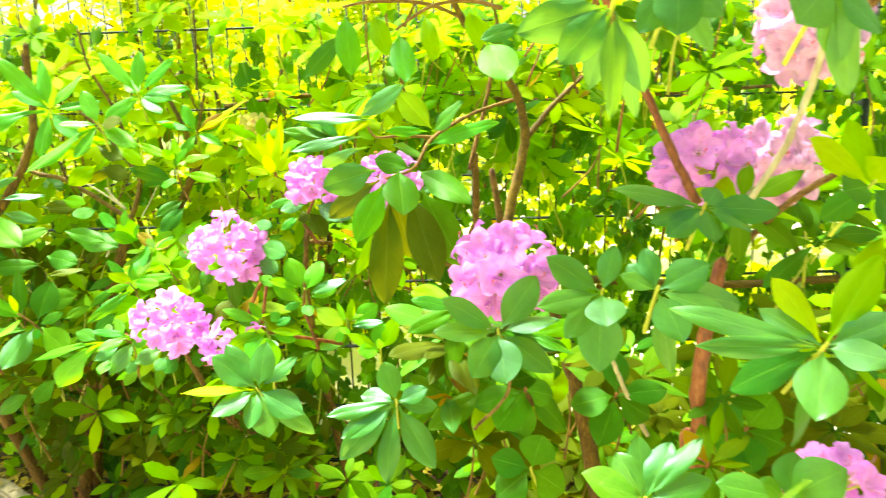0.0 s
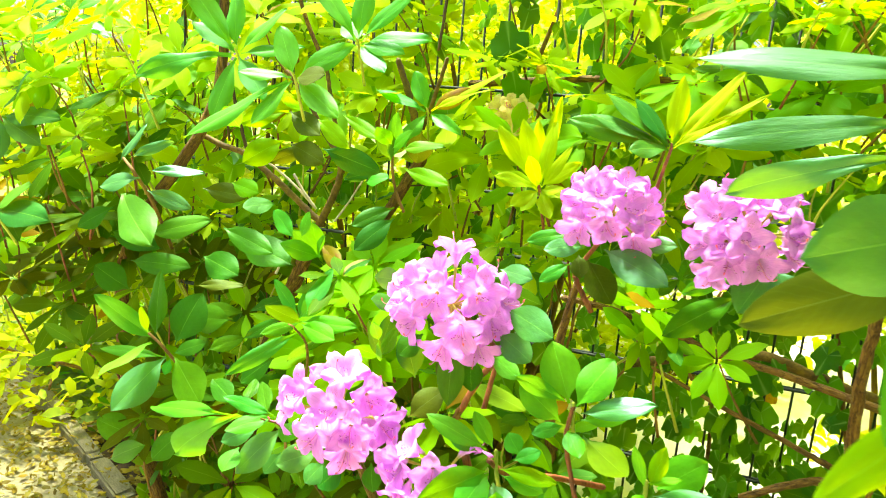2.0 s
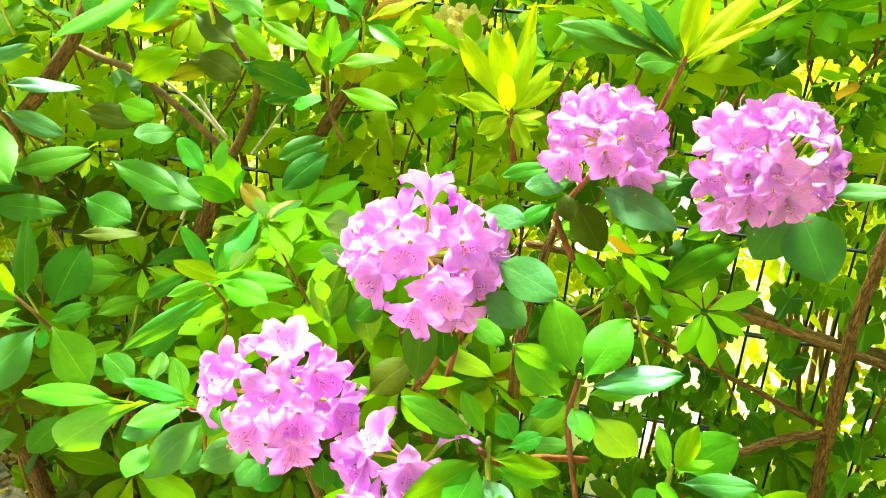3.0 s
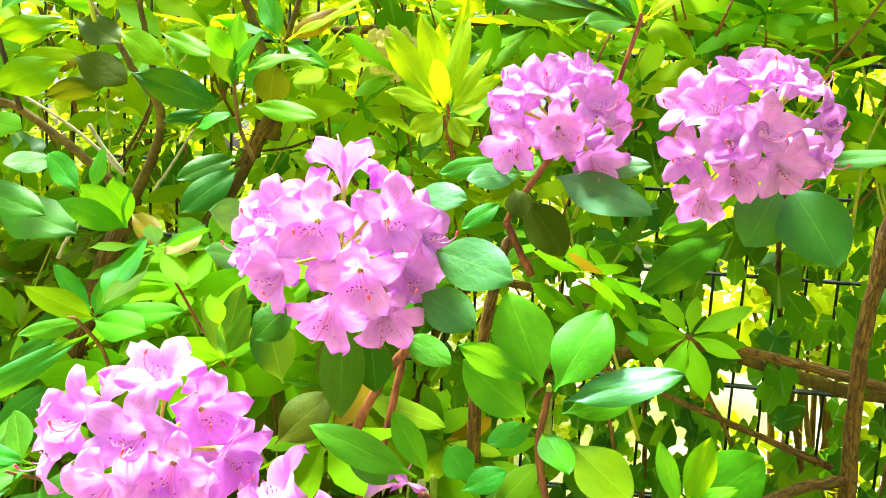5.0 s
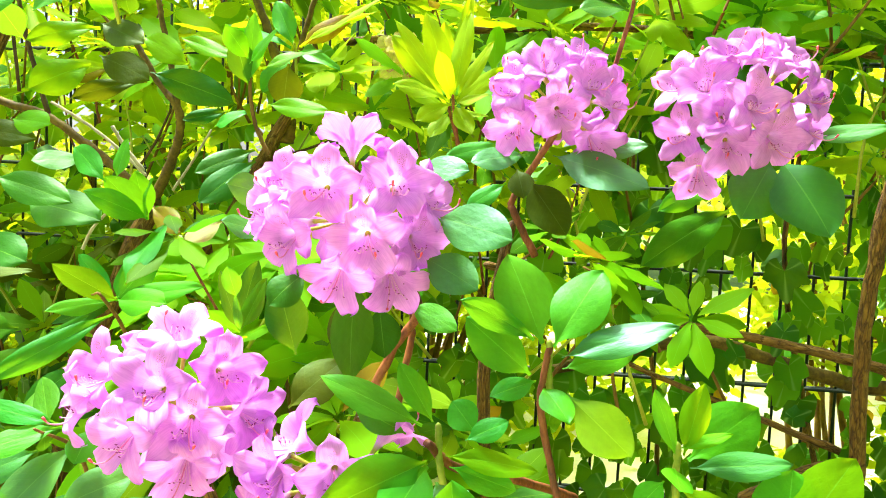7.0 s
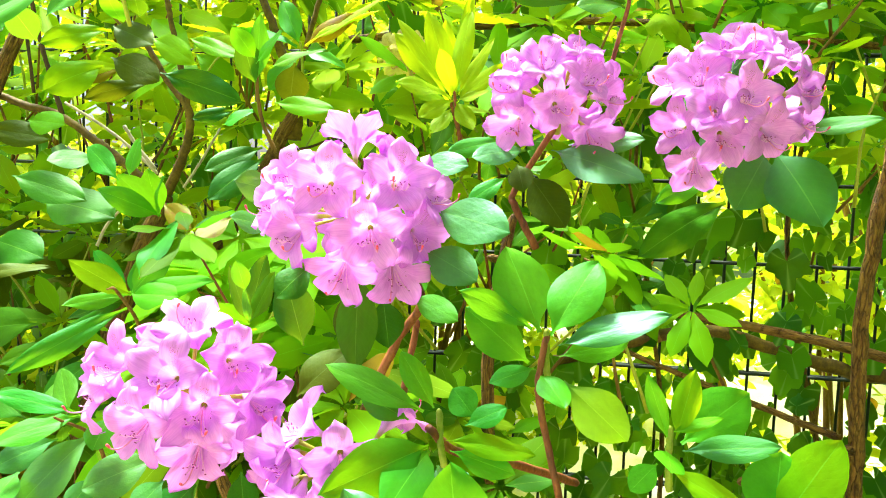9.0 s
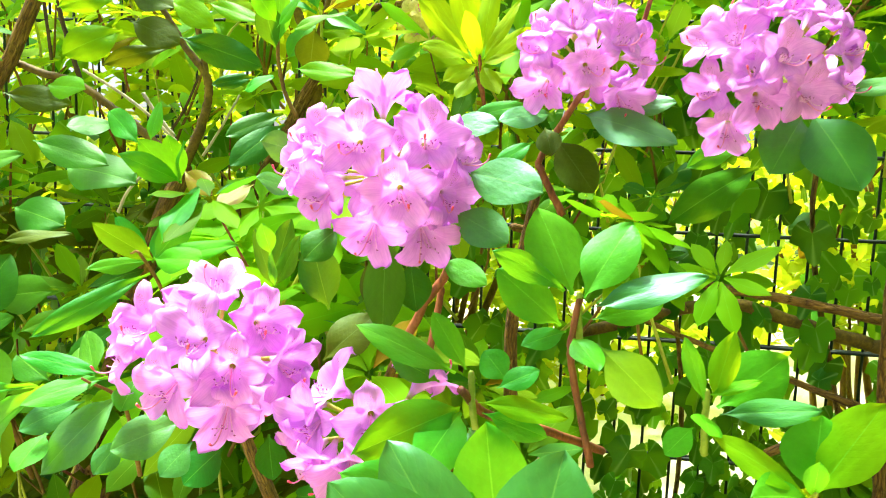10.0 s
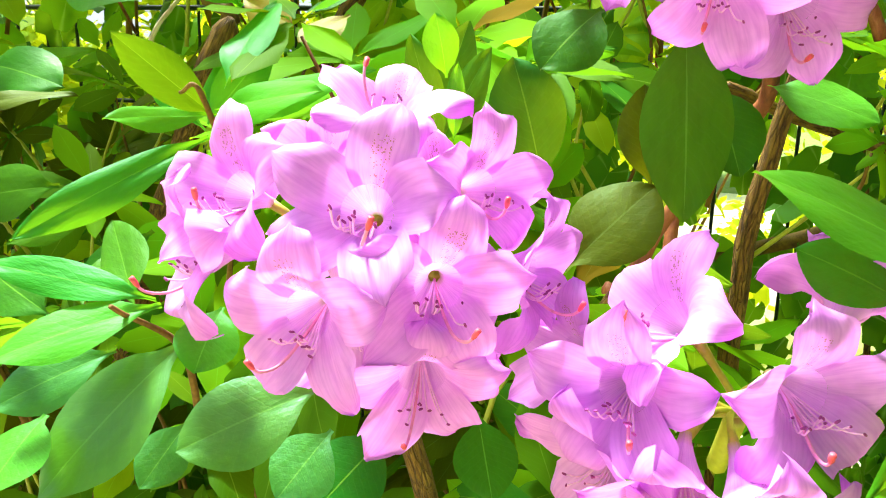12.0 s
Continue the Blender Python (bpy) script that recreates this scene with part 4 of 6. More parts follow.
# broad leaves on the shoots above the path's edge
for base, tip, wide, facing, tone in (
        ((-0.929, 1.490, 0.755), (-1.032, 1.470, 0.819), 0.038, (-0.13, -0.78, 0.53), "fresh"),
        ((-0.932, 1.480, 0.753), (-0.910, 1.350, 0.749), 0.044, (-0.02, -0.78, 0.52), "fresh"),
        ((-0.906, 1.480, 0.734), (-0.940, 1.400, 0.669), 0.058, (0.14, -0.78, 0.46), "glossy"),
        ((-0.887, 1.480, 0.736), (-0.818, 1.450, 0.685), 0.058, (0.00, -0.78, 0.32), "mature"),
        ((-0.899, 1.490, 0.738), (-0.845, 1.500, 0.762), 0.026, (-0.07, -0.78, 0.45), "mature"),
        ((-0.920, 1.520, 0.738), (-0.897, 1.560, 0.819), 0.067, (0.05, -0.78, 0.54), "mature"),
        ((-0.941, 1.500, 0.752), (-0.945, 1.520, 0.860), 0.042, (-0.04, -0.78, 0.32), "mature"),
        ((-0.929, 1.470, 0.773), (-0.933, 1.460, 0.818), 0.016, (-0.06, -0.78, 0.57), "young"),
        ((-0.921, 1.500, 0.724), (-1.053, 1.500, 0.715), 0.021, (-0.09, -0.78, 0.44), "fresh"),
        ((-0.889, 1.470, 0.737), (-0.892, 1.460, 0.714), 0.018, (0.13, -0.78, 0.31), "fresh"),
        ((-0.868, 1.530, 0.735), (-0.817, 1.560, 0.756), 0.026, (0.03, -0.78, 0.59), "mature"),
        ((-0.673, 1.320, 0.757), (-0.877, 1.420, 0.682), 0.026, (-0.08, -0.78, 0.46), "fresh"),
        ((-0.669, 1.330, 0.754), (-0.824, 1.400, 0.627), 0.039, (0.01, -0.78, 0.53), "fresh"),
        ((-0.623, 1.320, 0.766), (-0.651, 1.350, 0.795), 0.024, (-0.04, -0.78, 0.44), "mature"),
        ((-0.708, 1.380, 0.738), (-0.774, 1.420, 0.746), 0.031, (-0.04, -0.78, 0.55), "mature"),
        ((-0.692, 1.380, 0.744), (-0.705, 1.420, 0.761), 0.023, (0.08, -0.78, 0.39), "mature"),
        ((-0.651, 1.460, 0.853), (-0.643, 1.520, 0.907), 0.034, (-0.03, -0.78, 0.30), "fresh"),
        ((-0.923, 1.420, 0.997), (-0.813, 1.347, 0.949), 0.052, (0.25, -0.95, 0.12), "mature"),
        ((-0.909, 1.450, 1.000), (-0.856, 1.480, 0.975), 0.028, (0.14, -0.78, 0.50), "glossy"),
        ((-0.922, 1.450, 1.017), (-0.984, 1.440, 0.999), 0.032, (-0.13, -0.78, 0.39), "glossy"),
        ((-0.967, 1.460, 1.032), (-0.949, 1.500, 1.092), 0.017, (0.03, -0.78, 0.37), "glossy"),
        ((-0.947, 1.460, 1.043), (-0.885, 1.480, 1.071), 0.017, (0.14, -0.78, 0.58), "glossy"),
        ((-0.915, 1.460, 1.027), (-0.838, 1.490, 1.028), 0.021, (0.10, -0.78, 0.44), "glossy"),
        ((-0.873, 1.530, 0.999), (-0.806, 1.550, 0.990), 0.034, (0.10, -0.78, 0.34), "olive"),
        ((-0.814, 1.500, 0.949), (-0.717, 1.480, 0.927), 0.037, (-0.06, -0.78, 0.44), "mature"),
        ((-0.695, 1.500, 0.948), (-0.742, 1.520, 0.982), 0.026, (0.07, -0.78, 0.45), "fresh"),
        ((-0.684, 1.500, 0.951), (-0.672, 1.500, 0.991), 0.022, (-0.11, -0.78, 0.40), "fresh"),
        ((-1.021, 1.580, 0.898), (-0.908, 1.600, 0.934), 0.043, (-0.05, -0.78, 0.39), "mature"),
        ((-0.923, 1.600, 0.870), (-0.842, 1.580, 0.853), 0.051, (-0.10, -0.78, 0.42), "mature"),
        ((-0.902, 1.550, 0.834), (-0.809, 1.550, 0.847), 0.022, (-0.02, -0.78, 0.53), "olive"),
        ((-0.735, 1.550, 1.079), (-0.679, 1.550, 1.055), 0.038, (0.09, -0.78, 0.46), "olive"),
        ((-1.076, 1.600, 0.841), (-0.935, 1.580, 0.853), 0.044, (-0.01, -0.78, 0.53), "mature"),
        ((-0.990, 1.500, 0.571), (-1.046, 1.480, 0.597), 0.049, (0.12, -0.78, 0.50), "mature"),
        ((-1.041, 1.500, 0.514), (-0.950, 1.480, 0.573), 0.036, (0.09, -0.78, 0.58), "mature"),
        ((-1.040, 1.640, 0.856), (-1.132, 1.620, 0.883), 0.044, (-0.14, -0.78, 0.56), "mature"),
        ((-0.853, 1.580, 0.776), (-0.936, 1.580, 0.762), 0.050, (-0.07, -0.78, 0.44), "mature"),
        ((-0.725, 1.500, 0.760), (-0.770, 1.480, 0.719), 0.033, (0.09, -0.78, 0.52), "mature"),
        ((-0.888, 1.500, 0.602), (-0.928, 1.470, 0.556), 0.040, (-0.11, -0.78, 0.50), "mature"),
        ((-1.097, 1.620, 0.779), (-1.158, 1.600, 0.821), 0.053, (-0.13, -0.78, 0.41), "mature"),
        ((-0.821, 1.560, 0.753), (-0.746, 1.550, 0.803), 0.024, (0.09, -0.78, 0.43), "mature"),
        ((-1.111, 1.600, 0.932), (-1.173, 1.580, 0.893), 0.042, (0.03, -0.78, 0.52), "mature")):
    leaf(left_bush, base, tip, wide, facing, tone)
whorl(left_bush, (-0.861, 1.600, 1.204), [(-0.105, 0.000, 0.120, 0.037), (-0.017, 0.025, 0.110, 0.045), (0.071, 0.025, 0.074, 0.033), (-0.164, -0.040, -0.046, 0.030), (0.069, -0.030, -0.066, 0.035), (0.118, 0.000, 0.016, 0.030), (-0.075, -0.010, 0.045, 0.030), (-0.011, -0.050, -0.101, 0.035)], kind="fresh")
whorl(left_bush, (-0.713, 1.520, 1.173), [(0.058, -0.020, 0.008, 0.032, "olive"), (-0.079, -0.020, 0.004, 0.025), (-0.147, -0.050, -0.094, 0.037), (0.077, 0.025, 0.051, 0.033), (-0.040, 0.025, 0.072, 0.035), (0.085, -0.030, -0.048, 0.033), (-0.044, -0.040, -0.067, 0.030)], kind="fresh")
whorl(left_bush, (-0.665, 1.620, 1.230), [(-0.080, 0.000, 0.097, 0.035), (-0.033, 0.025, 0.034, 0.033), (0.003, 0.025, 0.097, 0.035), (0.092, 0.000, 0.079, 0.027), (0.084, -0.020, -0.011, 0.027), (0.063, -0.040, -0.040, 0.027), (-0.044, -0.020, -0.027, 0.027), (0.117, 0.000, 0.011, 0.033)], kind="fresh")
whorl(left_bush, (-1.274, 1.527, 1.077), [(-0.177, 0.000, 0.025, 0.041), (-0.106, 0.020, 0.074, 0.041), (0.050, 0.020, 0.078, 0.041), (0.152, -0.020, 0.007, 0.041), (-0.119, -0.030, -0.058, 0.041), (0.045, -0.050, -0.074, 0.046), (0.120, -0.030, -0.036, 0.035)], kind="mature")
whorl(left_bush, (-1.172, 1.420, 0.943), [(-0.115, -0.040, -0.028, 0.054), (-0.073, 0.000, 0.064, 0.049), (0.080, 0.000, 0.049, 0.041), (0.144, -0.030, 0.006, 0.046), (0.012, -0.050, -0.062, 0.054), (-0.128, 0.020, 0.025, 0.041)], kind="mature")
whorl(left_bush, (-1.340, 1.750, 1.268), [(-0.117, 0.000, 0.025, 0.030), (-0.024, 0.025, 0.061, 0.037), (0.098, 0.025, 0.041, 0.035), (0.124, -0.030, -0.044, 0.037), (-0.066, -0.040, -0.066, 0.037)], kind="fresh")
whorl(left_bush, (-0.604, 1.780, 1.133), [(-0.099, 0.000, 0.032, 0.030), (-0.036, 0.020, 0.069, 0.030), (0.079, 0.000, 0.044, 0.030, "old"), (0.071, -0.030, -0.031, 0.030), (-0.033, -0.030, -0.062, 0.030), (0.139, 0.000, 0.079, 0.028, "new"), (0.119, -0.020, 0.046, 0.024, "new")], kind="fresh")
truss(right_bush, (0.110, 0.940, 0.986), 0.060, [(-0.55, -0.44, 0.71), (0.11, -0.65, 0.75), (0.65, -0.67, 0.36), (-0.81, -0.57, 0.12), (-0.10, -0.97, 0.21), (0.45, -0.89, -0.07), (-0.34, -0.89, -0.31), (0.78, -0.62, -0.04), (-0.70, -0.41, -0.58)])
truss(right_bush, (0.407, 1.050, 1.106), 0.055, [(-0.92, -0.38, -0.07), (-0.36, -0.77, 0.54), (0.31, -0.92, 0.25), (-0.59, -0.74, -0.32), (0.05, -0.95, -0.31), (0.67, -0.19, 0.72), (-0.79, -0.34, 0.50), (-0.38, -0.06, -0.92)])
truss(right_bush, (0.542, 1.100, 1.109), 0.058, [(-0.80, -0.24, 0.56), (-0.23, -0.92, 0.32), (-0.65, -0.72, -0.26), (0.12, -0.91, -0.39), (0.20, -0.87, 0.44), (-0.29, -0.64, -0.71), (-0.94, -0.34, -0.01)], pale=True)
truss(right_bush, (0.503, 0.950, 1.290), 0.058, [(-0.92, -0.26, 0.30), (-0.56, -0.82, -0.09), (0.01, -0.99, 0.10), (-0.33, -0.68, -0.65), (-0.77, -0.56, -0.29), (0.21, -0.92, -0.34), (-0.30, -0.89, 0.34)], pale=True)
truss(right_bush, (0.424, 0.660, 0.828), 0.036, [(-0.50, 0.62, 0.60), (0.15, -0.12, 0.98), (-0.74, -0.45, 0.51), (0.39, -0.56, 0.73), (-0.46, -0.85, 0.25)], size=0.66)
whorl(right_bush, (0.095, 0.835, 0.942), [(-0.069, -0.010, 0.048, 0.032), (-0.080, -0.030, 0.012, 0.028), (-0.034, -0.050, -0.038, 0.040), (0.006, -0.050, -0.046, 0.046), (0.049, 0.020, 0.065, 0.040), (0.074, 0.000, 0.014, 0.030), (0.065, -0.020, -0.046, 0.036)], kind="glossy")
whorl(right_bush, (0.213, 0.800, 1.000), [(-0.065, 0.000, 0.045, 0.034), (-0.079, -0.030, -0.005, 0.028), (-0.003, -0.050, -0.023, 0.044), (0.018, 0.020, 0.052, 0.026), (-0.045, -0.020, -0.047, 0.030), (-0.004, -0.010, -0.094, 0.050)], kind="glossy")
whorl(right_bush, (0.258, 0.738, 1.021), [(0.057, 0.010, 0.026, 0.038), (0.018, -0.040, -0.043, 0.042), (-0.010, 0.020, 0.042, 0.024), (-0.039, 0.000, 0.018, 0.018), (0.069, -0.020, -0.024, 0.030), (0.020, 0.000, -0.095, 0.034), (-0.028, 0.020, 0.023, 0.026), (0.109, 0.050, -0.035, 0.050)], kind="glossy")
whorl(right_bush, (0.375, 0.620, 1.001), [(-0.122, -0.020, 0.012, 0.020), (-0.026, -0.050, -0.046, 0.042), (-0.129, 0.040, 0.027, 0.024), (-0.024, 0.060, 0.049, 0.022, "new"), (-0.039, 0.050, 0.022, 0.028), (0.068, 0.000, 0.028, 0.032), (0.044, -0.030, -0.002, 0.032), (-0.010, 0.020, -0.109, 0.040, "mature"), (-0.061, 0.050, -0.063, 0.036, "mature"), (0.066, 0.040, 0.075, 0.034, "young")], kind="glossy")
whorl(right_bush, (0.341, 0.850, 1.088), [(-0.111, 0.000, 0.025, 0.030), (0.090, 0.000, -0.007, 0.036), (-0.068, -0.020, -0.013, 0.026), (0.005, -0.030, -0.036, 0.034), (0.050, -0.020, -0.027, 0.026), (0.023, 0.020, 0.019, 0.028), (-0.051, -0.030, -0.028, 0.030)], kind="glossy")
# the overhanging spray in front of the path's bend: base and tip, width, facing and tone of each leaf
for base, tip, wide, facing, tone in (
        ((-0.064, 0.985, 1.126), (-0.135, 0.965, 1.107), 0.045, (0.14, -0.85, 0.39), "glossy"),
        ((-0.059, 0.990, 1.112), (-0.146, 1.050, 1.049), 0.035, (0.14, -0.85, 0.43), "olive"),
        ((-0.054, 0.985, 1.107), (-0.091, 0.950, 1.033), 0.041, (0.06, -0.85, 0.31), "fresh"),
        ((-0.053, 0.985, 1.054), (-0.102, 1.000, 0.974), 0.022, (0.14, -0.85, 0.26), "young"),
        ((-0.046, 0.990, 1.088), (-0.058, 0.970, 0.935), 0.047, (-0.07, -0.85, 0.36), "olive"),
        ((-0.046, 1.000, 1.104), (-0.021, 1.030, 0.988), 0.050, (0.08, -0.85, 0.31), "olive"),
        ((-0.032, 0.985, 1.126), (-0.022, 0.920, 1.074), 0.052, (0.25, -0.80, 0.55), "mature"),
        ((-0.017, 1.000, 1.089), (0.020, 0.960, 0.971), 0.053, (-0.10, -0.85, 0.40), "olive"),
        ((-0.002, 1.010, 1.094), (0.052, 0.980, 0.986), 0.052, (-0.15, -0.85, 0.35), "mature"),
        ((-0.005, 1.000, 1.122), (0.067, 0.940, 1.083), 0.040, (-0.14, -0.85, 0.49), "mature"),
        ((0.007, 1.030, 1.154), (0.104, 0.950, 1.189), 0.023, (-0.02, -0.85, 0.49), "fresh"),
        ((0.016, 1.040, 1.173), (0.059, 0.960, 1.216), 0.033, (0.09, -0.85, 0.47), "glossy"),
        ((0.013, 1.040, 1.177), (-0.031, 1.000, 1.232), 0.036, (-0.10, -0.85, 0.28), "mature"),
        ((-0.089, 1.030, 1.196), (-0.019, 0.990, 1.240), 0.030, (0.03, -0.85, 0.30), "glossy"),
        ((-0.016, 1.000, 1.125), (-0.069, 1.020, 1.138), 0.032, (0.07, -0.85, 0.36), "mature"),
        ((0.007, 1.040, 1.173), (-0.051, 1.020, 1.177), 0.017, (0.01, -0.85, 0.49), "fresh"),
        ((-0.067, 1.030, 1.192), (-0.192, 1.057, 1.197), 0.022, (0.01, -0.85, 0.29), "glossy"),
        ((-0.087, 1.020, 1.170), (-0.187, 1.017, 1.152), 0.019, (-0.10, -0.85, 0.39), "glossy"),
        ((-0.080, 1.030, 1.154), (-0.161, 1.100, 1.118), 0.016, (0.01, -0.85, 0.41), "glossy"),
        ((-0.049, 1.040, 1.156), (-0.003, 1.100, 1.131), 0.022, (-0.03, -0.85, 0.42), "glossy"),
        ((-0.093, 0.980, 1.331), (-0.083, 0.950, 1.253), 0.033, (-0.03, -0.85, 0.41), "fresh"),
        ((-0.098, 1.000, 1.308), (-0.155, 1.000, 1.254), 0.029, (0.08, -0.85, 0.30), "mature"),
        ((-0.055, 0.980, 1.331), (-0.037, 0.950, 1.276), 0.028, (-0.04, -0.85, 0.38), "young"),
        ((-0.019, 0.930, 1.302), (-0.009, 0.880, 1.243), 0.032, (0.06, -0.85, 0.32), "fresh"),
        ((0.012, 0.980, 1.327), (0.023, 0.940, 1.267), 0.025, (0.02, -0.85, 0.41), "young"),
        ((0.067, 0.900, 1.325), (0.080, 0.880, 1.277), 0.024, (0.12, -0.85, 0.35), "young"),
        ((0.087, 0.850, 1.285), (0.107, 0.800, 1.242), 0.045, (0.04, -0.85, 0.31), "fresh"),
        ((0.127, 0.850, 1.300), (0.079, 0.850, 1.288), 0.024, (-0.00, -0.85, 0.30), "mature")):
    leaf(right_bush, base, tip, wide, facing, tone)
whorl(right_bush, (0.188, 0.660, 1.303), [(-0.002, -0.010, -0.096, 0.028), (-0.046, 0.000, -0.048, 0.032), (0.034, 0.020, -0.075, 0.028), (0.030, 0.030, -0.098, 0.018), (-0.081, 0.020, -0.020, 0.034), (-0.013, 0.040, -0.071, 0.028)], axis=(0.000, -0.900, 0.300), kind="glossy")
whorl(right_bush, (0.254, 0.700, 1.329), [(-0.004, -0.020, -0.052, 0.044), (-0.034, 0.000, -0.048, 0.030), (0.043, 0.000, -0.035, 0.034), (0.048, 0.040, -0.064, 0.030)], axis=(0.000, -0.800, 0.400), kind="glossy")
whorl(right_bush, (0.341, 0.600, 1.309), [(-0.032, -0.020, -0.031, 0.040), (0.023, 0.020, -0.059, 0.030), (0.043, 0.040, -0.087, 0.036), (0.043, 0.000, -0.039, 0.030)], axis=(0.000, -0.800, 0.400), kind="glossy")
whorl(right_bush, (0.476, 0.750, 1.125), [(-0.068, 0.000, 0.051, 0.036, "new"), (-0.038, 0.020, -0.039, 0.030), (-0.044, -0.030, 0.000, 0.036), (0.013, 0.000, 0.029, 0.050, "new"), (-0.014, 0.030, 0.068, 0.030, "young"), (0.028, 0.000, -0.042, 0.040)])
whorl(right_bush, (0.232, 0.660, 0.823), [(-0.064, 0.000, 0.031, 0.036), (0.035, 0.030, 0.048, 0.030), (0.063, 0.020, 0.058, 0.018), (-0.023, 0.030, 0.037, 0.030), (0.002, 0.040, 0.051, 0.028), (-0.052, -0.030, 0.036, 0.030), (0.067, 0.000, 0.021, 0.030)], kind="glossy")
whorl(right_bush, (0.344, 0.600, 0.861), [(-0.064, 0.000, 0.017, 0.034), (0.009, 0.010, 0.043, 0.030), (-0.034, -0.020, 0.033, 0.020), (0.041, -0.020, 0.043, 0.044), (-0.002, -0.030, 0.039, 0.030)], kind="glossy")
# four low whorls: their shade is put in as the darker mature tone
whorl(right_bush, (0.138, 0.950, 0.811), [(-0.042, -0.020, -0.051, 0.050), (0.040, -0.000, -0.010, 0.040), (-0.073, 0.000, -0.025, 0.040), (-0.008, 0.000, -0.080, 0.040), (0.060, 0.020, -0.074, 0.040)], kind="mature")
whorl(right_bush, (0.278, 1.000, 0.776), [(-0.067, -0.000, -0.017, 0.050), (0.052, 0.000, -0.038, 0.050), (-0.028, -0.020, -0.073, 0.050), (0.082, 0.020, -0.002, 0.040), (0.003, 0.020, 0.064, 0.040)], kind="mature")
whorl(right_bush, (0.454, 0.950, 0.743), [(-0.060, -0.000, 0.063, 0.050), (0.036, 0.000, 0.052, 0.060), (0.058, -0.000, -0.028, 0.050), (-0.037, -0.020, -0.042, 0.050), (-0.000, -0.030, -0.054, 0.050)], kind="mature")
whorl(right_bush, (0.141, 0.900, 0.715), [(-0.049, -0.020, -0.030, 0.050), (0.047, -0.000, -0.036, 0.050), (-0.055, 0.000, 0.018, 0.040), (0.018, 0.020, 0.041, 0.050)], kind="mature")
branch(left_bush, [(-0.938, 1.480, 0.769), (-0.907, 1.490, 0.735), (-0.923, 1.560, 0.655), (-0.930, 1.620, 0.519)], 0.0020, 0.0034, "twig")
branch(left_bush, [(-0.620, 1.300, 0.773), (-0.626, 1.360, 0.731), (-0.670, 1.450, 0.626)], 0.0009, 0.0024, "twig")
branch(left_bush, [(-0.656, 1.420, 0.850), (-0.639, 1.410, 0.849), (-0.669, 1.500, 0.785), (-0.726, 1.600, 0.667)], 0.0009, 0.0024, "twig")
branch(left_bush, [(-0.959, 1.460, 1.042), (-0.927, 1.450, 1.019), (-0.981, 1.550, 0.955), (-1.028, 1.650, 0.856)], 0.0020, 0.0034, "twig")
branch(left_bush, [(-0.596, 1.790, 1.237), (-0.589, 1.790, 1.301), (-0.584, 1.790, 1.363), (-0.583, 1.790, 1.424)], 0.0026, 0.0026, "dark")
branch(left_bush, [(-0.945, 1.700, 1.058), (-0.958, 1.700, 1.181), (-0.966, 1.700, 1.342)], 0.0022, 0.0022, "dark")
branch(left_bush, [(-0.790, 1.750, 1.203), (-0.836, 1.750, 1.298), (-0.850, 1.750, 1.383)], 0.0040, 0.0030)
branch(middle_bush, [(-0.245, 1.360, 0.718), (-0.261, 1.350, 0.784), (-0.265, 1.345, 0.814), (-0.261, 1.345, 0.847)], 0.0028, 0.0024, "red")
branch(middle_bush, [(-0.420, 1.470, 0.755), (-0.394, 1.460, 0.812), (-0.368, 1.430, 0.859), (-0.406, 1.390, 0.916)], 0.0044, 0.0034, "red")
branch(middle_bush, [(-0.443, 1.500, 0.705), (-0.420, 1.470, 0.755)], 0.0055, 0.0044)
branch(middle_bush, [(-0.273, 1.560, 0.893), (-0.295, 1.550, 0.934), (-0.296, 1.550, 0.951), (-0.261, 1.530, 1.011)], 0.0040, 0.0030, "red")
branch(middle_bush, [(0.190, 1.720, 0.756), (0.102, 1.720, 0.776), (-0.001, 1.740, 0.791), (-0.085, 1.760, 0.799), (-0.167, 1.780, 0.816), (-0.257, 1.760, 0.843), (-0.327, 1.700, 0.867)], 0.0065, 0.0050)
branch(middle_bush, [(0.115, 1.690, 0.476), (0.106, 1.690, 0.658), (0.091, 1.670, 0.812), (0.087, 1.640, 0.950), (0.088, 1.600, 1.077)], 0.0095, 0.0070)
branch(middle_bush, [(0.102, 1.690, 0.663), (0.039, 1.660, 0.660), (-0.037, 1.620, 0.641)], 0.0070, 0.0050)
branch(middle_bush, [(0.090, 1.700, 0.673), (0.033, 1.720, 0.688), (-0.084, 1.740, 0.725), (-0.180, 1.760, 0.756)], 0.0050, 0.0030)
branch(middle_bush, [(-0.400, 1.500, 0.725), (-0.389, 1.520, 0.802), (-0.387, 1.520, 0.816)], 0.0040, 0.0030, "red")
branch(middle_bush, [(-0.338, 1.294, 0.791), (-0.320, 1.320, 0.765), (-0.282, 1.400, 0.728), (-0.225, 1.500, 0.674)], 0.0030, 0.0040, "red")
branch(right_bush, [(0.117, 1.300, 0.891), (0.146, 1.320, 1.016), (0.173, 1.320, 1.141), (0.143, 1.250, 1.233), (0.071, 1.150, 1.320), (0.039, 1.100, 1.373)], 0.0115, 0.0040, "bough")
branch(right_bush, [(0.175, 1.320, 1.136), (0.233, 1.350, 1.199), (0.309, 1.400, 1.258)], 0.0060, 0.0030, "bough")
branch(right_bush, [(0.071, 1.500, 1.059), (0.109, 1.500, 1.198), (0.134, 1.500, 1.331), (0.123, 1.500, 1.396)], 0.0050, 0.0030)
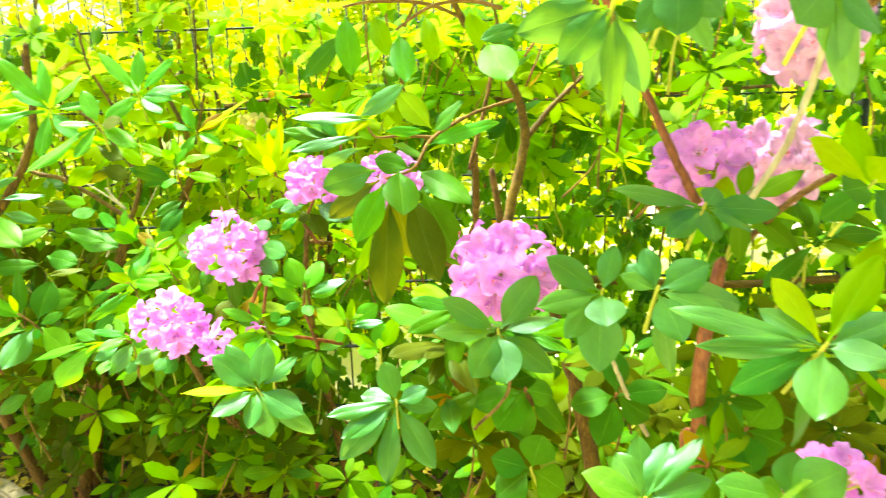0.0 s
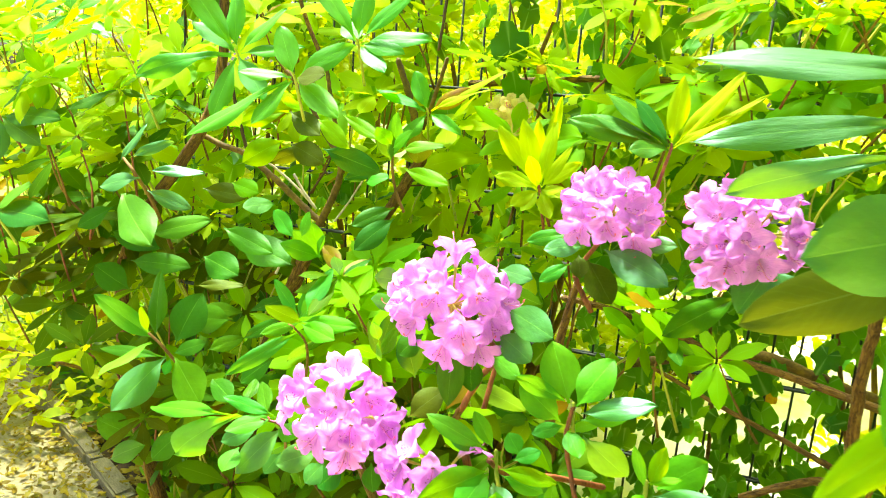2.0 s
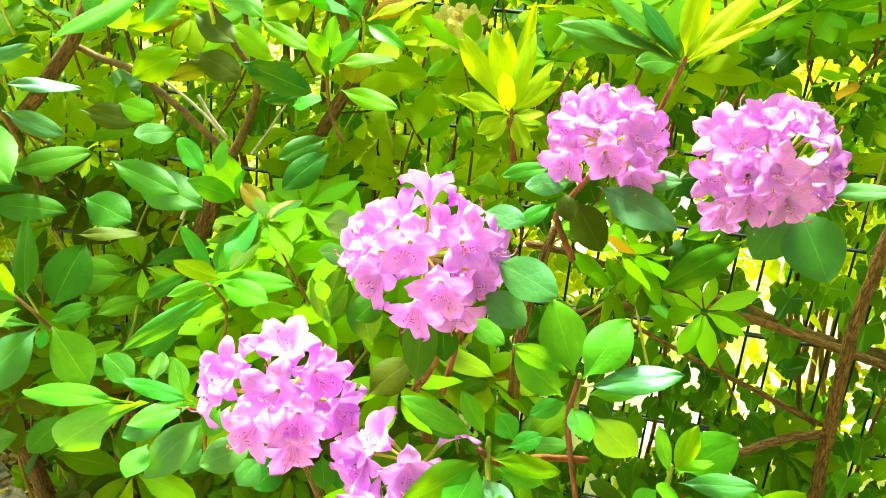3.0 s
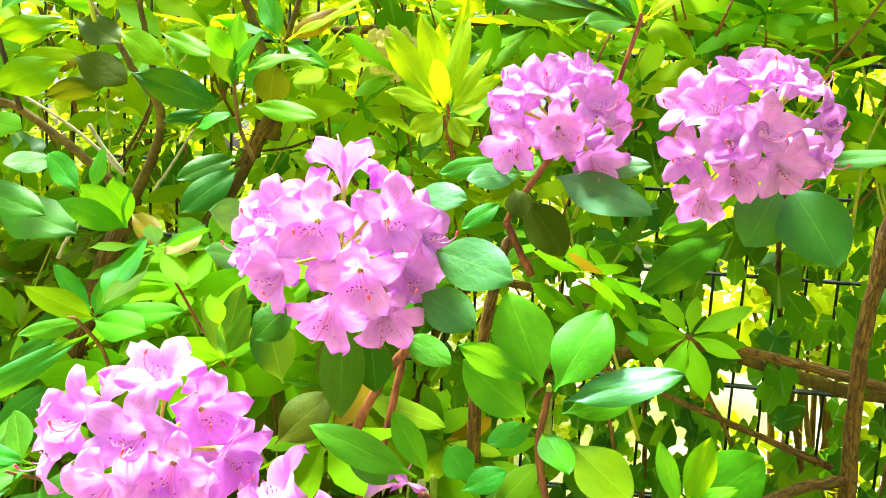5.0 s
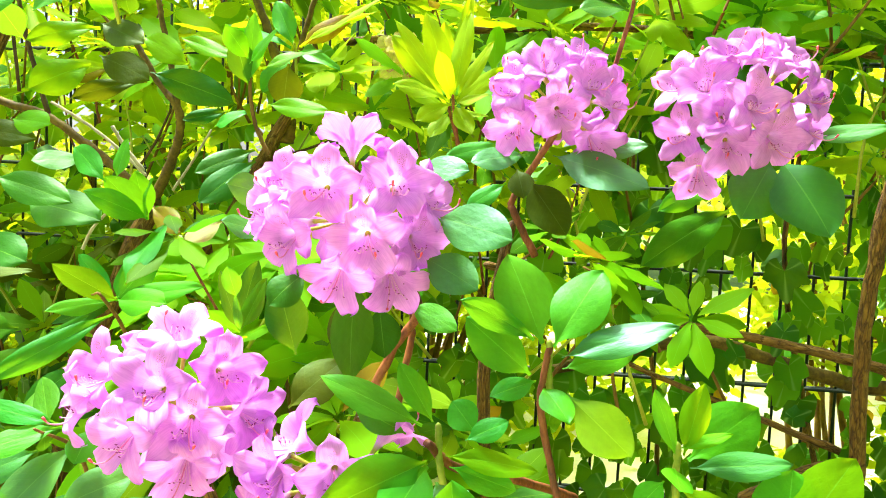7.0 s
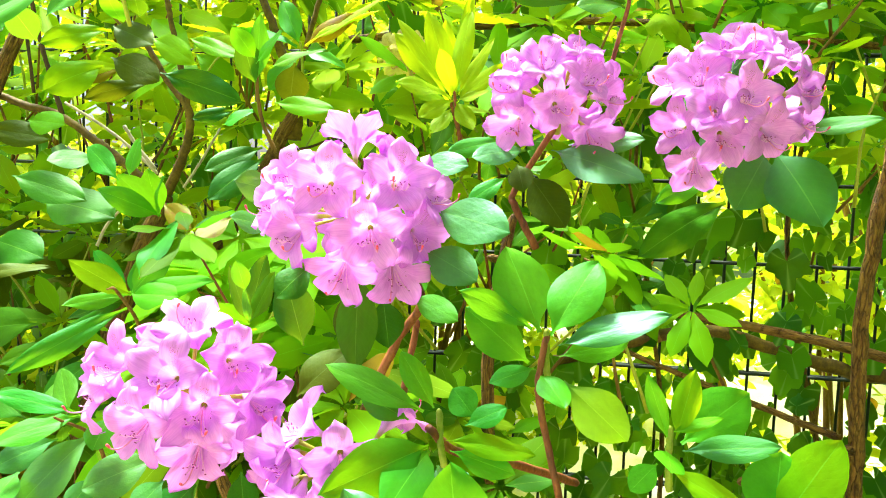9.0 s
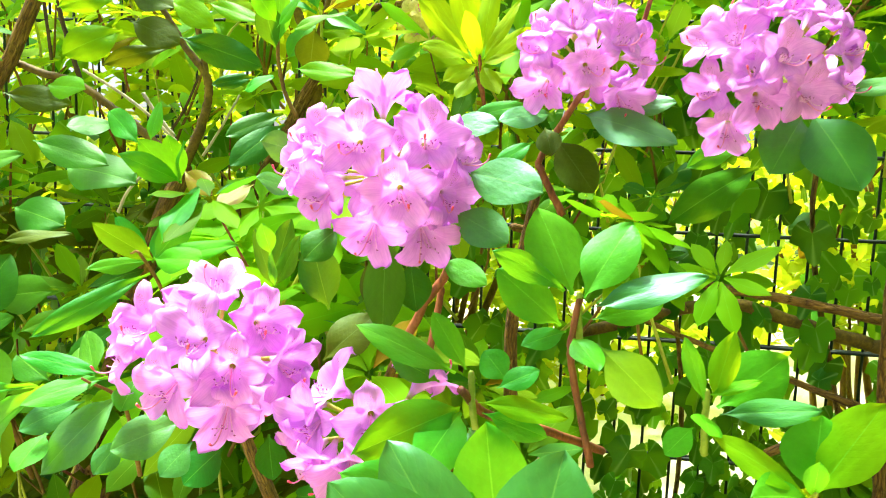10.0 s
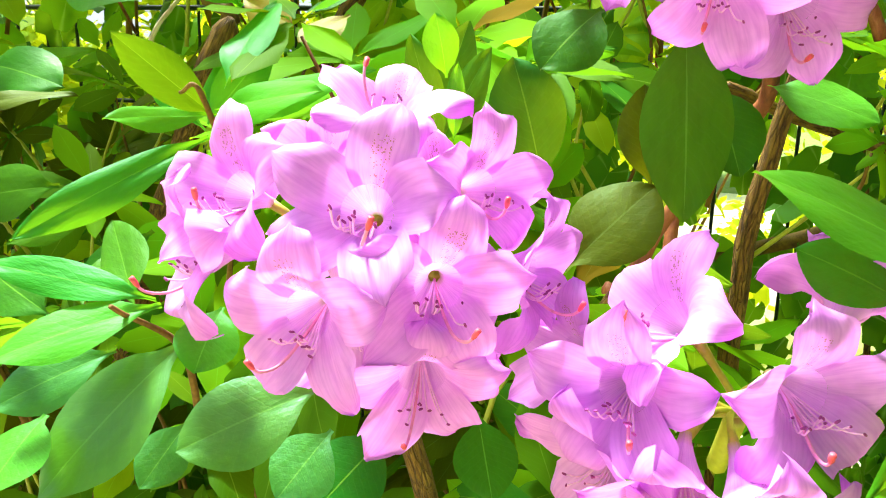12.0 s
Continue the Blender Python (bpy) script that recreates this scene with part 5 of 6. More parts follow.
branch(right_bush, [(0.337, 0.860, 1.091), (0.304, 0.860, 1.153), (0.272, 0.870, 1.226), (0.232, 0.850, 1.295), (0.206, 0.820, 1.346)], 0.0056, 0.0042, "red")
branch(right_bush, [(0.376, 0.800, 1.107), (0.399, 0.780, 1.165), (0.408, 0.750, 1.235), (0.406, 0.720, 1.296), (0.395, 0.700, 1.324)], 0.0036, 0.0034, "grey")
branch(right_bush, [(0.400, 0.970, 0.678), (0.379, 0.940, 0.802), (0.381, 0.920, 0.927), (0.391, 0.920, 0.997)], 0.0112, 0.0085, "red")
branch(right_bush, [(0.421, 0.950, 1.004), (0.447, 0.900, 1.067), (0.468, 0.850, 1.110), (0.495, 0.800, 1.148)], 0.0048, 0.0036)
branch(right_bush, [(0.403, 0.720, 1.296), (0.410, 0.700, 1.285), (0.418, 0.660, 1.309)], 0.0050, 0.0040)
branch(right_bush, [(0.341, 1.050, 0.682), (0.295, 1.000, 0.776), (0.261, 0.950, 0.852)], 0.0040, 0.0030, "grey")
branch(right_bush, [(0.064, 0.950, 0.751), (0.111, 0.900, 0.835), (0.095, 0.840, 0.940)], 0.0025, 0.0020)
branch(right_bush, [(-0.050, 0.985, 1.114), (-0.011, 1.000, 1.127), (0.015, 1.050, 1.164), (0.082, 1.200, 1.191), (0.162, 1.310, 1.209)], 0.0020, 0.0034, "twig")
branch(right_bush, [(-0.078, 1.030, 1.183), (-0.065, 1.030, 1.168), (-0.031, 1.040, 1.168), (0.015, 1.050, 1.164)], 0.0014, 0.0024, "twig")
branch(right_bush, [(-0.098, 1.000, 1.343), (-0.054, 0.980, 1.346), (0.016, 1.050, 1.347), (0.084, 1.200, 1.327)], 0.0016, 0.0030, "twig")
branch(right_bush, [(-0.023, 0.930, 1.307), (0.022, 0.920, 1.332), (0.070, 0.920, 1.337), (0.105, 0.900, 1.326)], 0.0016, 0.0030, "twig")
branch(left_bush, [(-1.039, 1.740, 1.063), (-0.989, 1.740, 1.045), (-0.944, 1.740, 1.035), (-0.903, 1.740, 1.012), (-0.859, 1.740, 0.982), (-0.812, 1.740, 0.947), (-0.777, 1.740, 0.924)], 0.0051, 0.0061, "bough")
branch(left_bush, [(-0.783, 1.740, 0.920), (-0.759, 1.740, 0.971), (-0.746, 1.740, 1.012), (-0.749, 1.740, 1.048), (-0.779, 1.740, 1.083), (-0.803, 1.740, 1.122), (-0.854, 1.740, 1.185)], 0.0070, 0.0034, "bough")
branch(left_bush, [(-0.747, 1.740, 1.033), (-0.752, 1.740, 1.073), (-0.762, 1.740, 1.116), (-0.773, 1.740, 1.165), (-0.781, 1.740, 1.208)], 0.0043, 0.0033, "bough")
branch(left_bush, [(-0.875, 1.660, 1.028), (-0.891, 1.660, 1.076), (-0.908, 1.660, 1.136), (-0.914, 1.660, 1.169)], 0.0033, 0.0025, "dark")
branch(left_bush, [(-0.900, 1.700, 1.046), (-0.852, 1.700, 1.020), (-0.809, 1.700, 0.991), (-0.771, 1.700, 0.958)], 0.0019, 0.0022, "grey")
branch(left_bush, [(-0.803, 1.680, 1.016), (-0.786, 1.680, 0.991), (-0.762, 1.680, 0.964)], 0.0022, 0.0025, "grey")
branch(left_bush, [(-0.628, 1.820, 1.011), (-0.624, 1.820, 1.051), (-0.637, 1.820, 1.097), (-0.653, 1.820, 1.150), (-0.678, 1.820, 1.218)], 0.0107, 0.0051, "bough")
branch(left_bush, [(-0.634, 1.840, 1.100), (-0.616, 1.840, 1.155), (-0.596, 1.840, 1.225)], 0.0041, 0.0037, "bough")
branch(left_bush, [(-0.576, 1.620, 0.985), (-0.592, 1.620, 1.018), (-0.599, 1.620, 1.055), (-0.599, 1.620, 1.092)], 0.0025, 0.0020, "twig")
branch(left_bush, [(-0.827, 1.780, 0.967), (-0.801, 1.780, 1.005), (-0.780, 1.780, 1.049)], 0.0021, 0.0016, "dark")
branch(left_bush, [(-0.733, 1.700, 0.939), (-0.708, 1.700, 0.975), (-0.683, 1.700, 1.016)], 0.0019, 0.0014, "grey")
branch(left_bush, [(-0.761, 1.560, 0.873), (-0.750, 1.560, 0.895), (-0.731, 1.560, 0.916)], 0.0020, 0.0014, "grey")
branch(left_bush, [(-0.561, 1.840, 1.024), (-0.606, 1.840, 1.004), (-0.648, 1.840, 0.996)], 0.0021, 0.0016, "dark")
# single leaves along the boughs of the leafy shrub: base, tip, width, tone
for base, tip, width, kind in (
    ((-0.780, 1.620, 1.122), (-0.843, 1.580, 1.099), 0.023, "young"),
    ((-0.765, 1.600, 1.123), (-0.691, 1.560, 1.094), 0.029, "olive"),
    ((-0.746, 1.660, 1.069), (-0.804, 1.600, 1.039), 0.017, "olive"),
    ((-0.707, 1.600, 1.071), (-0.618, 1.620, 1.042), 0.032, "mature"),
    ((-0.643, 1.660, 1.036), (-0.690, 1.640, 1.023), 0.016, "mature"),
    ((-0.659, 1.660, 1.018), (-0.611, 1.640, 1.033), 0.022, "fresh"),
    ((-0.594, 1.660, 1.046), (-0.506, 1.620, 1.034), 0.022, "young"),
    ((-0.584, 1.620, 1.080), (-0.503, 1.580, 1.093), 0.020, "mature"),
    ((-0.592, 1.620, 0.990), (-0.644, 1.580, 0.961), 0.026, "mature"),
    ((-0.583, 1.600, 0.977), (-0.629, 1.560, 0.929), 0.030, "mature"),
    ((-0.814, 1.550, 0.921), (-0.698, 1.500, 0.909), 0.042, "mature"),
    ((-0.685, 1.560, 0.910), (-0.720, 1.500, 0.938), 0.024, "fresh"),
    ((-0.685, 1.560, 0.910), (-0.716, 1.530, 0.954), 0.026, "fresh"),
    ((-0.696, 1.580, 0.908), (-0.706, 1.570, 0.961), 0.023, "fresh"),
    ((-0.691, 1.570, 0.909), (-0.657, 1.520, 0.954), 0.023, "fresh"),
    ((-0.703, 1.600, 0.921), (-0.648, 1.560, 0.897), 0.023, "old"),
    ((-0.619, 1.600, 0.909), (-0.645, 1.560, 0.886), 0.024, "old"),
    ((-0.800, 1.620, 0.972), (-0.837, 1.580, 0.967), 0.029, "mature"),
    ((-0.777, 1.600, 1.077), (-0.817, 1.550, 1.042), 0.033, "young"),
    ((-0.704, 1.660, 1.122), (-0.618, 1.620, 1.091), 0.018, "young"),
    ((-0.728, 1.620, 1.114), (-0.653, 1.580, 1.078), 0.024, "young"),
    ((-0.601, 1.620, 1.061), (-0.608, 1.600, 1.111), 0.026, "mature"),
    ((-0.601, 1.620, 1.061), (-0.587, 1.600, 1.136), 0.027, "fresh"),
    ((-0.594, 1.600, 1.088), (-0.603, 1.560, 1.114), 0.019, "fresh"),
    ((-0.592, 1.600, 1.082), (-0.550, 1.570, 1.112), 0.020, "fresh"),
    ((-0.835, 1.550, 1.010), (-0.768, 1.520, 1.004), 0.025, "young"),
    ((-0.822, 1.550, 1.095), (-0.829, 1.520, 1.126), 0.028, "fresh"),
    ((-0.591, 1.720, 1.104), (-0.597, 1.720, 1.051), 0.036, "olive"),
    ((-0.751, 1.600, 1.126), (-0.741, 1.550, 1.148), 0.024, "fresh"),
    ((-0.731, 1.600, 1.132), (-0.726, 1.580, 1.156), 0.023, "mature"),
    ((-0.663, 1.470, 0.837), (-0.680, 1.400, 0.878), 0.021, "mature"),
    ((-0.663, 1.470, 0.837), (-0.687, 1.400, 0.836), 0.015, "fresh"),
    ((-0.651, 1.450, 0.841), (-0.570, 1.390, 0.852), 0.024, "fresh"),
    ((-0.663, 1.470, 0.837), (-0.553, 1.420, 0.863), 0.022, "fresh"),
    ((-0.662, 1.460, 0.825), (-0.728, 1.380, 0.776), 0.018, "fresh"),
    ((-0.683, 1.500, 0.831), (-0.639, 1.500, 0.880), 0.024, "fresh"),
    ((-0.683, 1.500, 0.831), (-0.679, 1.520, 0.874), 0.021, "fresh"),
    ((-0.695, 1.520, 0.826), (-0.751, 1.540, 0.870), 0.019, "fresh"),
    ((-0.519, 1.420, 0.826), (-0.534, 1.410, 0.879), 0.014, "mature"),
    ((-0.528, 1.440, 0.821), (-0.509, 1.430, 0.887), 0.022, "mature"),
    ((-0.524, 1.430, 0.824), (-0.497, 1.420, 0.874), 0.018, "mature"),
    ((-0.511, 1.400, 0.831), (-0.507, 1.380, 0.865), 0.007, "fresh"),
    ((-0.528, 1.440, 0.821), (-0.549, 1.400, 0.845), 0.016, "fresh")):
    leaf(left_bush, base, tip, width * 1.25, (rng.uniform(-0.3, 0.3), -0.95, 0.45 + rng.uniform(-0.2, 0.2)), kind)
# withered cream flower head
truss(left_bush, (-0.482, 1.885, 1.138), 0.032, [(0, -0.8, 0.5), (-0.6, -0.6, 0.4), (0.6, -0.6, 0.4), (0, -0.9, -0.3), (0.5, -0.7, -0.4)], loose=True, tint="cream", size=0.75)

# main stems down to the soil
for bush, pts, r0, r1, wood in (
        (left_bush, [(-1.1, 1.85, -0.02), (-1.02, 1.82, 0.35), (-0.88, 1.76, 0.7), (-0.77, 1.70, 0.905)], 0.02, 0.012, "bark"),
        (left_bush, [(-1.15, 1.85, -0.02), (-1.25, 1.8, 0.4), (-1.2, 1.72, 0.8), (-1.0, 1.72, 1.1), (-0.95, 1.7, 1.35)], 0.018, 0.007, "bark"),
        (left_bush, [(-1.1, 1.9, -0.02), (-1.0, 1.95, 0.5), (-0.72, 1.85, 0.9), (-0.62, 1.8, 1.05)], 0.016, 0.009, "bark"),
        (middle_bush, [(-0.3, 1.75, -0.02), (-0.38, 1.65, 0.3), (-0.5, 1.5, 0.5), (-0.53, 1.37, 0.72)], 0.015, 0.005, "bark"),
        (middle_bush, [(-0.3, 1.75, -0.02), (-0.36, 1.6, 0.35), (-0.40, 1.5, 0.62), (-0.43, 1.49, 0.74)], 0.011, 0.005, "red"),
        (middle_bush, [(-0.25, 1.76, -0.02), (-0.3, 1.7, 0.4), (-0.32, 1.62, 0.75), (-0.30, 1.58, 0.92)], 0.012, 0.005, "bark"),
        (middle_bush, [(0.1, 1.7, -0.02), (0.11, 1.7, 0.3), (0.105, 1.69, 0.52)], 0.017, 0.013, "bark"),
        (right_bush, [(0.35, 1.3, -0.02), (0.3, 1.3, 0.5), (0.2, 1.32, 0.9)], 0.02, 0.012, "bark"),
        (right_bush, [(0.45, 1.15, -0.02), (0.42, 1.05, 0.35), (0.38, 0.97, 0.72)], 0.016, 0.012, "red"),
        (right_bush, [(0.3, 1.5, -0.02), (0.2, 1.5, 0.5), (0.12, 1.5, 1.05)], 0.014, 0.007, "bark")):
    branch(bush, pts, r0, r1, wood)

# ---- foliage that fills the shrubs ----
fr = random.Random(11)


def fill(bush, n, box, kinds, length=0.085, leaves=9, lean=(0, -0.45, 0.85), keep=lambda x, y, z: True, joined=True):
    x0, x1, y0, y1, z0, z1 = box
    for _ in range(n):
        x, y, z = fr.uniform(x0, x1), fr.uniform(y0, y1), fr.uniform(z0, z1)
        if not keep(x, y, z):
            continue
        ax = Vector(lean) + Vector((fr.uniform(-.5, .5), fr.uniform(-.4, .3), fr.uniform(-.3, .3)))
        loose_whorl(bush, (x, y, z), ax, leaves + fr.randrange(-2, 3), length * fr.uniform(0.8, 1.15), fr.choice(kinds), joined)


# upper fills: young and new tones put the sunlight into the leaf colour
M, Y_, N_LIT, O_ = "mature", "young", "new", "olive"


def path_in_view(x, y, z):
    """Cuts the shrub's skirt to fit the camera's view of the path."""
    return x > -1.0 - 0.55 * max(0, z - 0.35) - 0.55 * (y - 1.5) if z < 0.75 else True


fill(left_bush, 50, (-1.75, -1.1, 1.50, 1.75, 0.95, 1.27), [M, Y_, N_LIT, N_LIT])
fill(left_bush, 66, (-1.75, -0.50, 1.80, 2.04, 0.6, 1.42), [Y_, N_LIT, N_LIT, N_LIT], keep=path_in_view)
# olive among the deeper leaves puts the understory's shade into the colour
fill(left_bush, 110, (-1.35, -0.62, 1.50, 2.0, 0.15, 0.90), [M, M, O_], keep=path_in_view)
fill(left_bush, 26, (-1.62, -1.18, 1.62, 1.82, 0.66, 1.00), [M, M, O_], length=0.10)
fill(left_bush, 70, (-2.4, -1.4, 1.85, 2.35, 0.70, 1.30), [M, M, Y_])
fill(left_bush, 18, (-1.15, -0.5, 1.80, 1.98, 0.98, 1.36), [Y_, N_LIT, N_LIT], length=0.10)
fill(left_bush, 34, (-1.75, -0.65, 1.94, 2.04, 1.10, 1.62), [Y_, N_LIT])
fill(left_bush, 28, (-0.75, -0.35, 1.80, 2.02, 0.85, 1.25), [Y_, N_LIT, N_LIT])
fill(middle_bush, 85, (-0.40, 0.75, 1.76, 2.0, 0.98, 1.42), [Y_, N_LIT, N_LIT, Y_, N_LIT, M], length=0.09)
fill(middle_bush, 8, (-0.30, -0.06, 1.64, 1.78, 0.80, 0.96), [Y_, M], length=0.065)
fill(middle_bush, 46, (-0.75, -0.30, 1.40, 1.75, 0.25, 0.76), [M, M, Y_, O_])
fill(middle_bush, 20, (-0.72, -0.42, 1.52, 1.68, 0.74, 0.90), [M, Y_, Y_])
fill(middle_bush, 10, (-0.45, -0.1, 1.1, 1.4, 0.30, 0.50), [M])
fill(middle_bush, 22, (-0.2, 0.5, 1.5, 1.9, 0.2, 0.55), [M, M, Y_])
# low right fill: mostly olive, the shade below the shrub put into the tone
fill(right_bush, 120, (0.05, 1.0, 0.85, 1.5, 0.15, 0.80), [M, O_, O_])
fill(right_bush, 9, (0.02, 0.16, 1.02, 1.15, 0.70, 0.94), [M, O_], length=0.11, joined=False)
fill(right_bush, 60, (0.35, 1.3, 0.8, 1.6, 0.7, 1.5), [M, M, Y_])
# two unseen layers overhead, added to shade the right shrub's leaves
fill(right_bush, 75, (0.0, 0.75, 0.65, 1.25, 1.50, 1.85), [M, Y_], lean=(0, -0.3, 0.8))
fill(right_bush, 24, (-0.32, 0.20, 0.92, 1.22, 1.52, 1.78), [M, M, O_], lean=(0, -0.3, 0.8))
fill(right_bush, 34, (-0.15, 0.5, 1.2, 1.7, 1.40, 1.75), [M, Y_, N_LIT], lean=(0, -0.6, 0.5))
for bush in (left_bush, middle_bush, right_bush):
    fo = place("foliage", REST[bush.name].mesh("foliage", [LEAF_JOINED[k] for k in KINDS]), Matrix.Identity(4), bush, "many smaller overlapping leaves")
    fo["kind"] = "stuff"
    tw = place("twig", TWIGS[bush.name].mesh("twig", [BARK["twig"], BARK["red"], PEDICEL]), Matrix.Identity(4), bush, "thin brown and greenish twigs")
    tw["kind"] = "stuff"


# ---- ivy on the fence ----
def ivy_arrays(seed, fine=True):
    """A five-lobed blade in the x, y plane with its stalk at the origin."""
    rr = random.Random(seed)
    tips = [(-2.25, 0.42), (-1.05, 0.72), (0.0, 1.0), (1.05, 0.72), (2.25, 0.42)]
    n = 30 if fine else 15
    rim = []
    for i in range(n + 1):
        a = -2.75 + 5.5 * i / n
        r = max(t * math.exp(-((a - b) / 0.48) ** 2) for b, t in tips)
        r = max(r, 0.60 * (1 - 0.22 * abs(a) / 2.75)) * rr.uniform(0.95, 1.05)
        rim.append((r * math.sin(a), 0.12 + r * 0.9 * math.cos(a)))
    verts, uvs, faces = [(0, 0.1, 0.0)], [(0.5, 0.1)], []
    for k in (0.5, 1.0):
        for x, y in rim:
            px, py = x * k, 0.1 + (y - 0.1) * k
            verts.append((px, py, 0.06 * math.sin(5 * px + seed) * k - 0.16 * (px * px + (py - 0.1) ** 2) + 0.03 * math.cos(7 * py)))
            uvs.append((0.5 + 0.5 * px, py))
    m = n + 1
    for i in range(n):
        faces.append((0, 1 + i + 1, 1 + i))
        faces.append((1 + i, 2 + i, 2 + i + m, 1 + i + m))
    return np.array(verts), np.array(uvs), faces


IVY = [ivy_arrays(s) for s in range(4)]
IVY_MESH = [mesh_of("leaf", v, f, u, [IVY_MAT]) for v, u, f in IVY]
IVY_COARSE = [ivy_arrays(s, False) for s in range(4)]
ivy = thing("ivy", (0.3, FENCE_Y - 0.03, 0), "ivy climbing through the wire fence with lobed leaves", "ivy")
ir = random.Random(21)
for pts, r0, r1, wood in (
        ([(-0.262, 1.98, 0.663), (-0.109, 1.98, 0.714), (0.006, 1.98, 0.737), (0.118, 1.98, 0.710), (0.202, 1.98, 0.690), (0.274, 1.98, 0.682), (0.8, 2.0, 0.64), (1.3, 1.99, 0.66)], 0.009, 0.012, "bough"),
        ([(-0.6, 2.0, 1.19), (-0.2, 2.0, 1.22), (0.3, 2.0, 1.18), (0.9, 2.0, 1.2)], 0.007, 0.005, "bark"),
        ([(0.2, 2.03, 0.0), (0.22, 2.02, 0.4), (0.12, 2.02, 0.9), (0.2, 2.02, 1.3)], 0.006, 0.003, "bark"),
        ([(-0.1, 2.03, 0.0), (-0.05, 2.02, 0.5), (-0.12, 2.02, 1.0), (-0.1, 2.02, 1.35)], 0.005, 0.002, "bark"),
        ([(0.7, 2.03, 0.0), (0.62, 2.02, 0.6), (0.7, 2.02, 1.2)], 0.006, 0.003, "bark"),
        ([(-0.5, 2.03, 0.0), (-0.55, 2.02, 0.5), (-0.45, 2.02, 1.2)], 0.005, 0.003, "bark"),
        ([(0.35, 2.03, 0.0), (0.32, 2.02, 0.5), (0.37, 2.02, 0.85)], 0.005, 0.002, "bark")):
    branch(ivy, pts, r0, r1, wood)
for x, z, ln, lean in ((0.172, 0.86, 0.06, -0.5), (0.03, 0.645, 0.05, 0.8), (0.30, 0.62, 0.045, 0.2)):
    leaf(ivy, (x, 2.11, z), (x + ln * lean, 2.12, z - ln), 0.035, (0, -1, 0.2), "old")
mass = Mass()
count = 0
for _ in range(8200):
    x, z = ir.uniform(-1.35, 2.4), ir.uniform(0.05, 1.42)
    thick = noise.noise((x * 2.2, z * 3.0, 4.0))
    want = 0.50 + 0.6 * thick
    if -0.15 < x < 0.45 and 0.40 < z < 0.84:
        want = 0.60 + 0.6 * thick
    if z > 0.86 and x > -0.4:
        want += 0.28
    if x > 0.5 or x < -0.3:
        want += 0.1
    if x < -0.3 and z > 0.8:
        want -= 0.3
    if z < 0.52:
        want += 0.3
    if ir.random() > want:
        continue
    y = FENCE_Y - 0.015 - abs(ir.gauss(0, 0.06)) if ir.random() < 0.7 else FENCE_Y + 0.02 + abs(ir.gauss(0, 0.05))
    size = ir.uniform(0.022, 0.060) * (1.15 if ir.random() < 0.15 else 1.0)
    up = Vector((ir.uniform(-0.7, 0.7), ir.uniform(-0.5, 0.3), -1 if ir.random() < 0.75 else 0.6)).normalized()
    n = Vector((ir.uniform(-0.9, 0.9), -1.0, ir.uniform(-0.2, 1.6)))
    m = leaf_pose((x, y, z), Vector((x, y, z)) + up * size, size * 0.95, n)
    if count < 300 and -0.45 < x < 0.75 and z > 0.25:
        place("leaf", IVY_MESH[ir.randrange(4)], m, ivy)
        count += 1
    else:
        mass.add(IVY_COARSE[ir.randrange(4)], m)
fo = place("foliage", mass.mesh("foliage", [IVY_JOINED]), Matrix.Identity(4), ivy, "many smaller ivy leaves")
fo["kind"] = "stuff"

# ---- sunlit growth behind the fence ----
FAR = [leaf_arrays(nv=4, across=(-1, 0, 1), droop=0.15, fold=0.15, wave=0.03, blunt=0.7, stalk=0.05)]
br = random.Random(31)


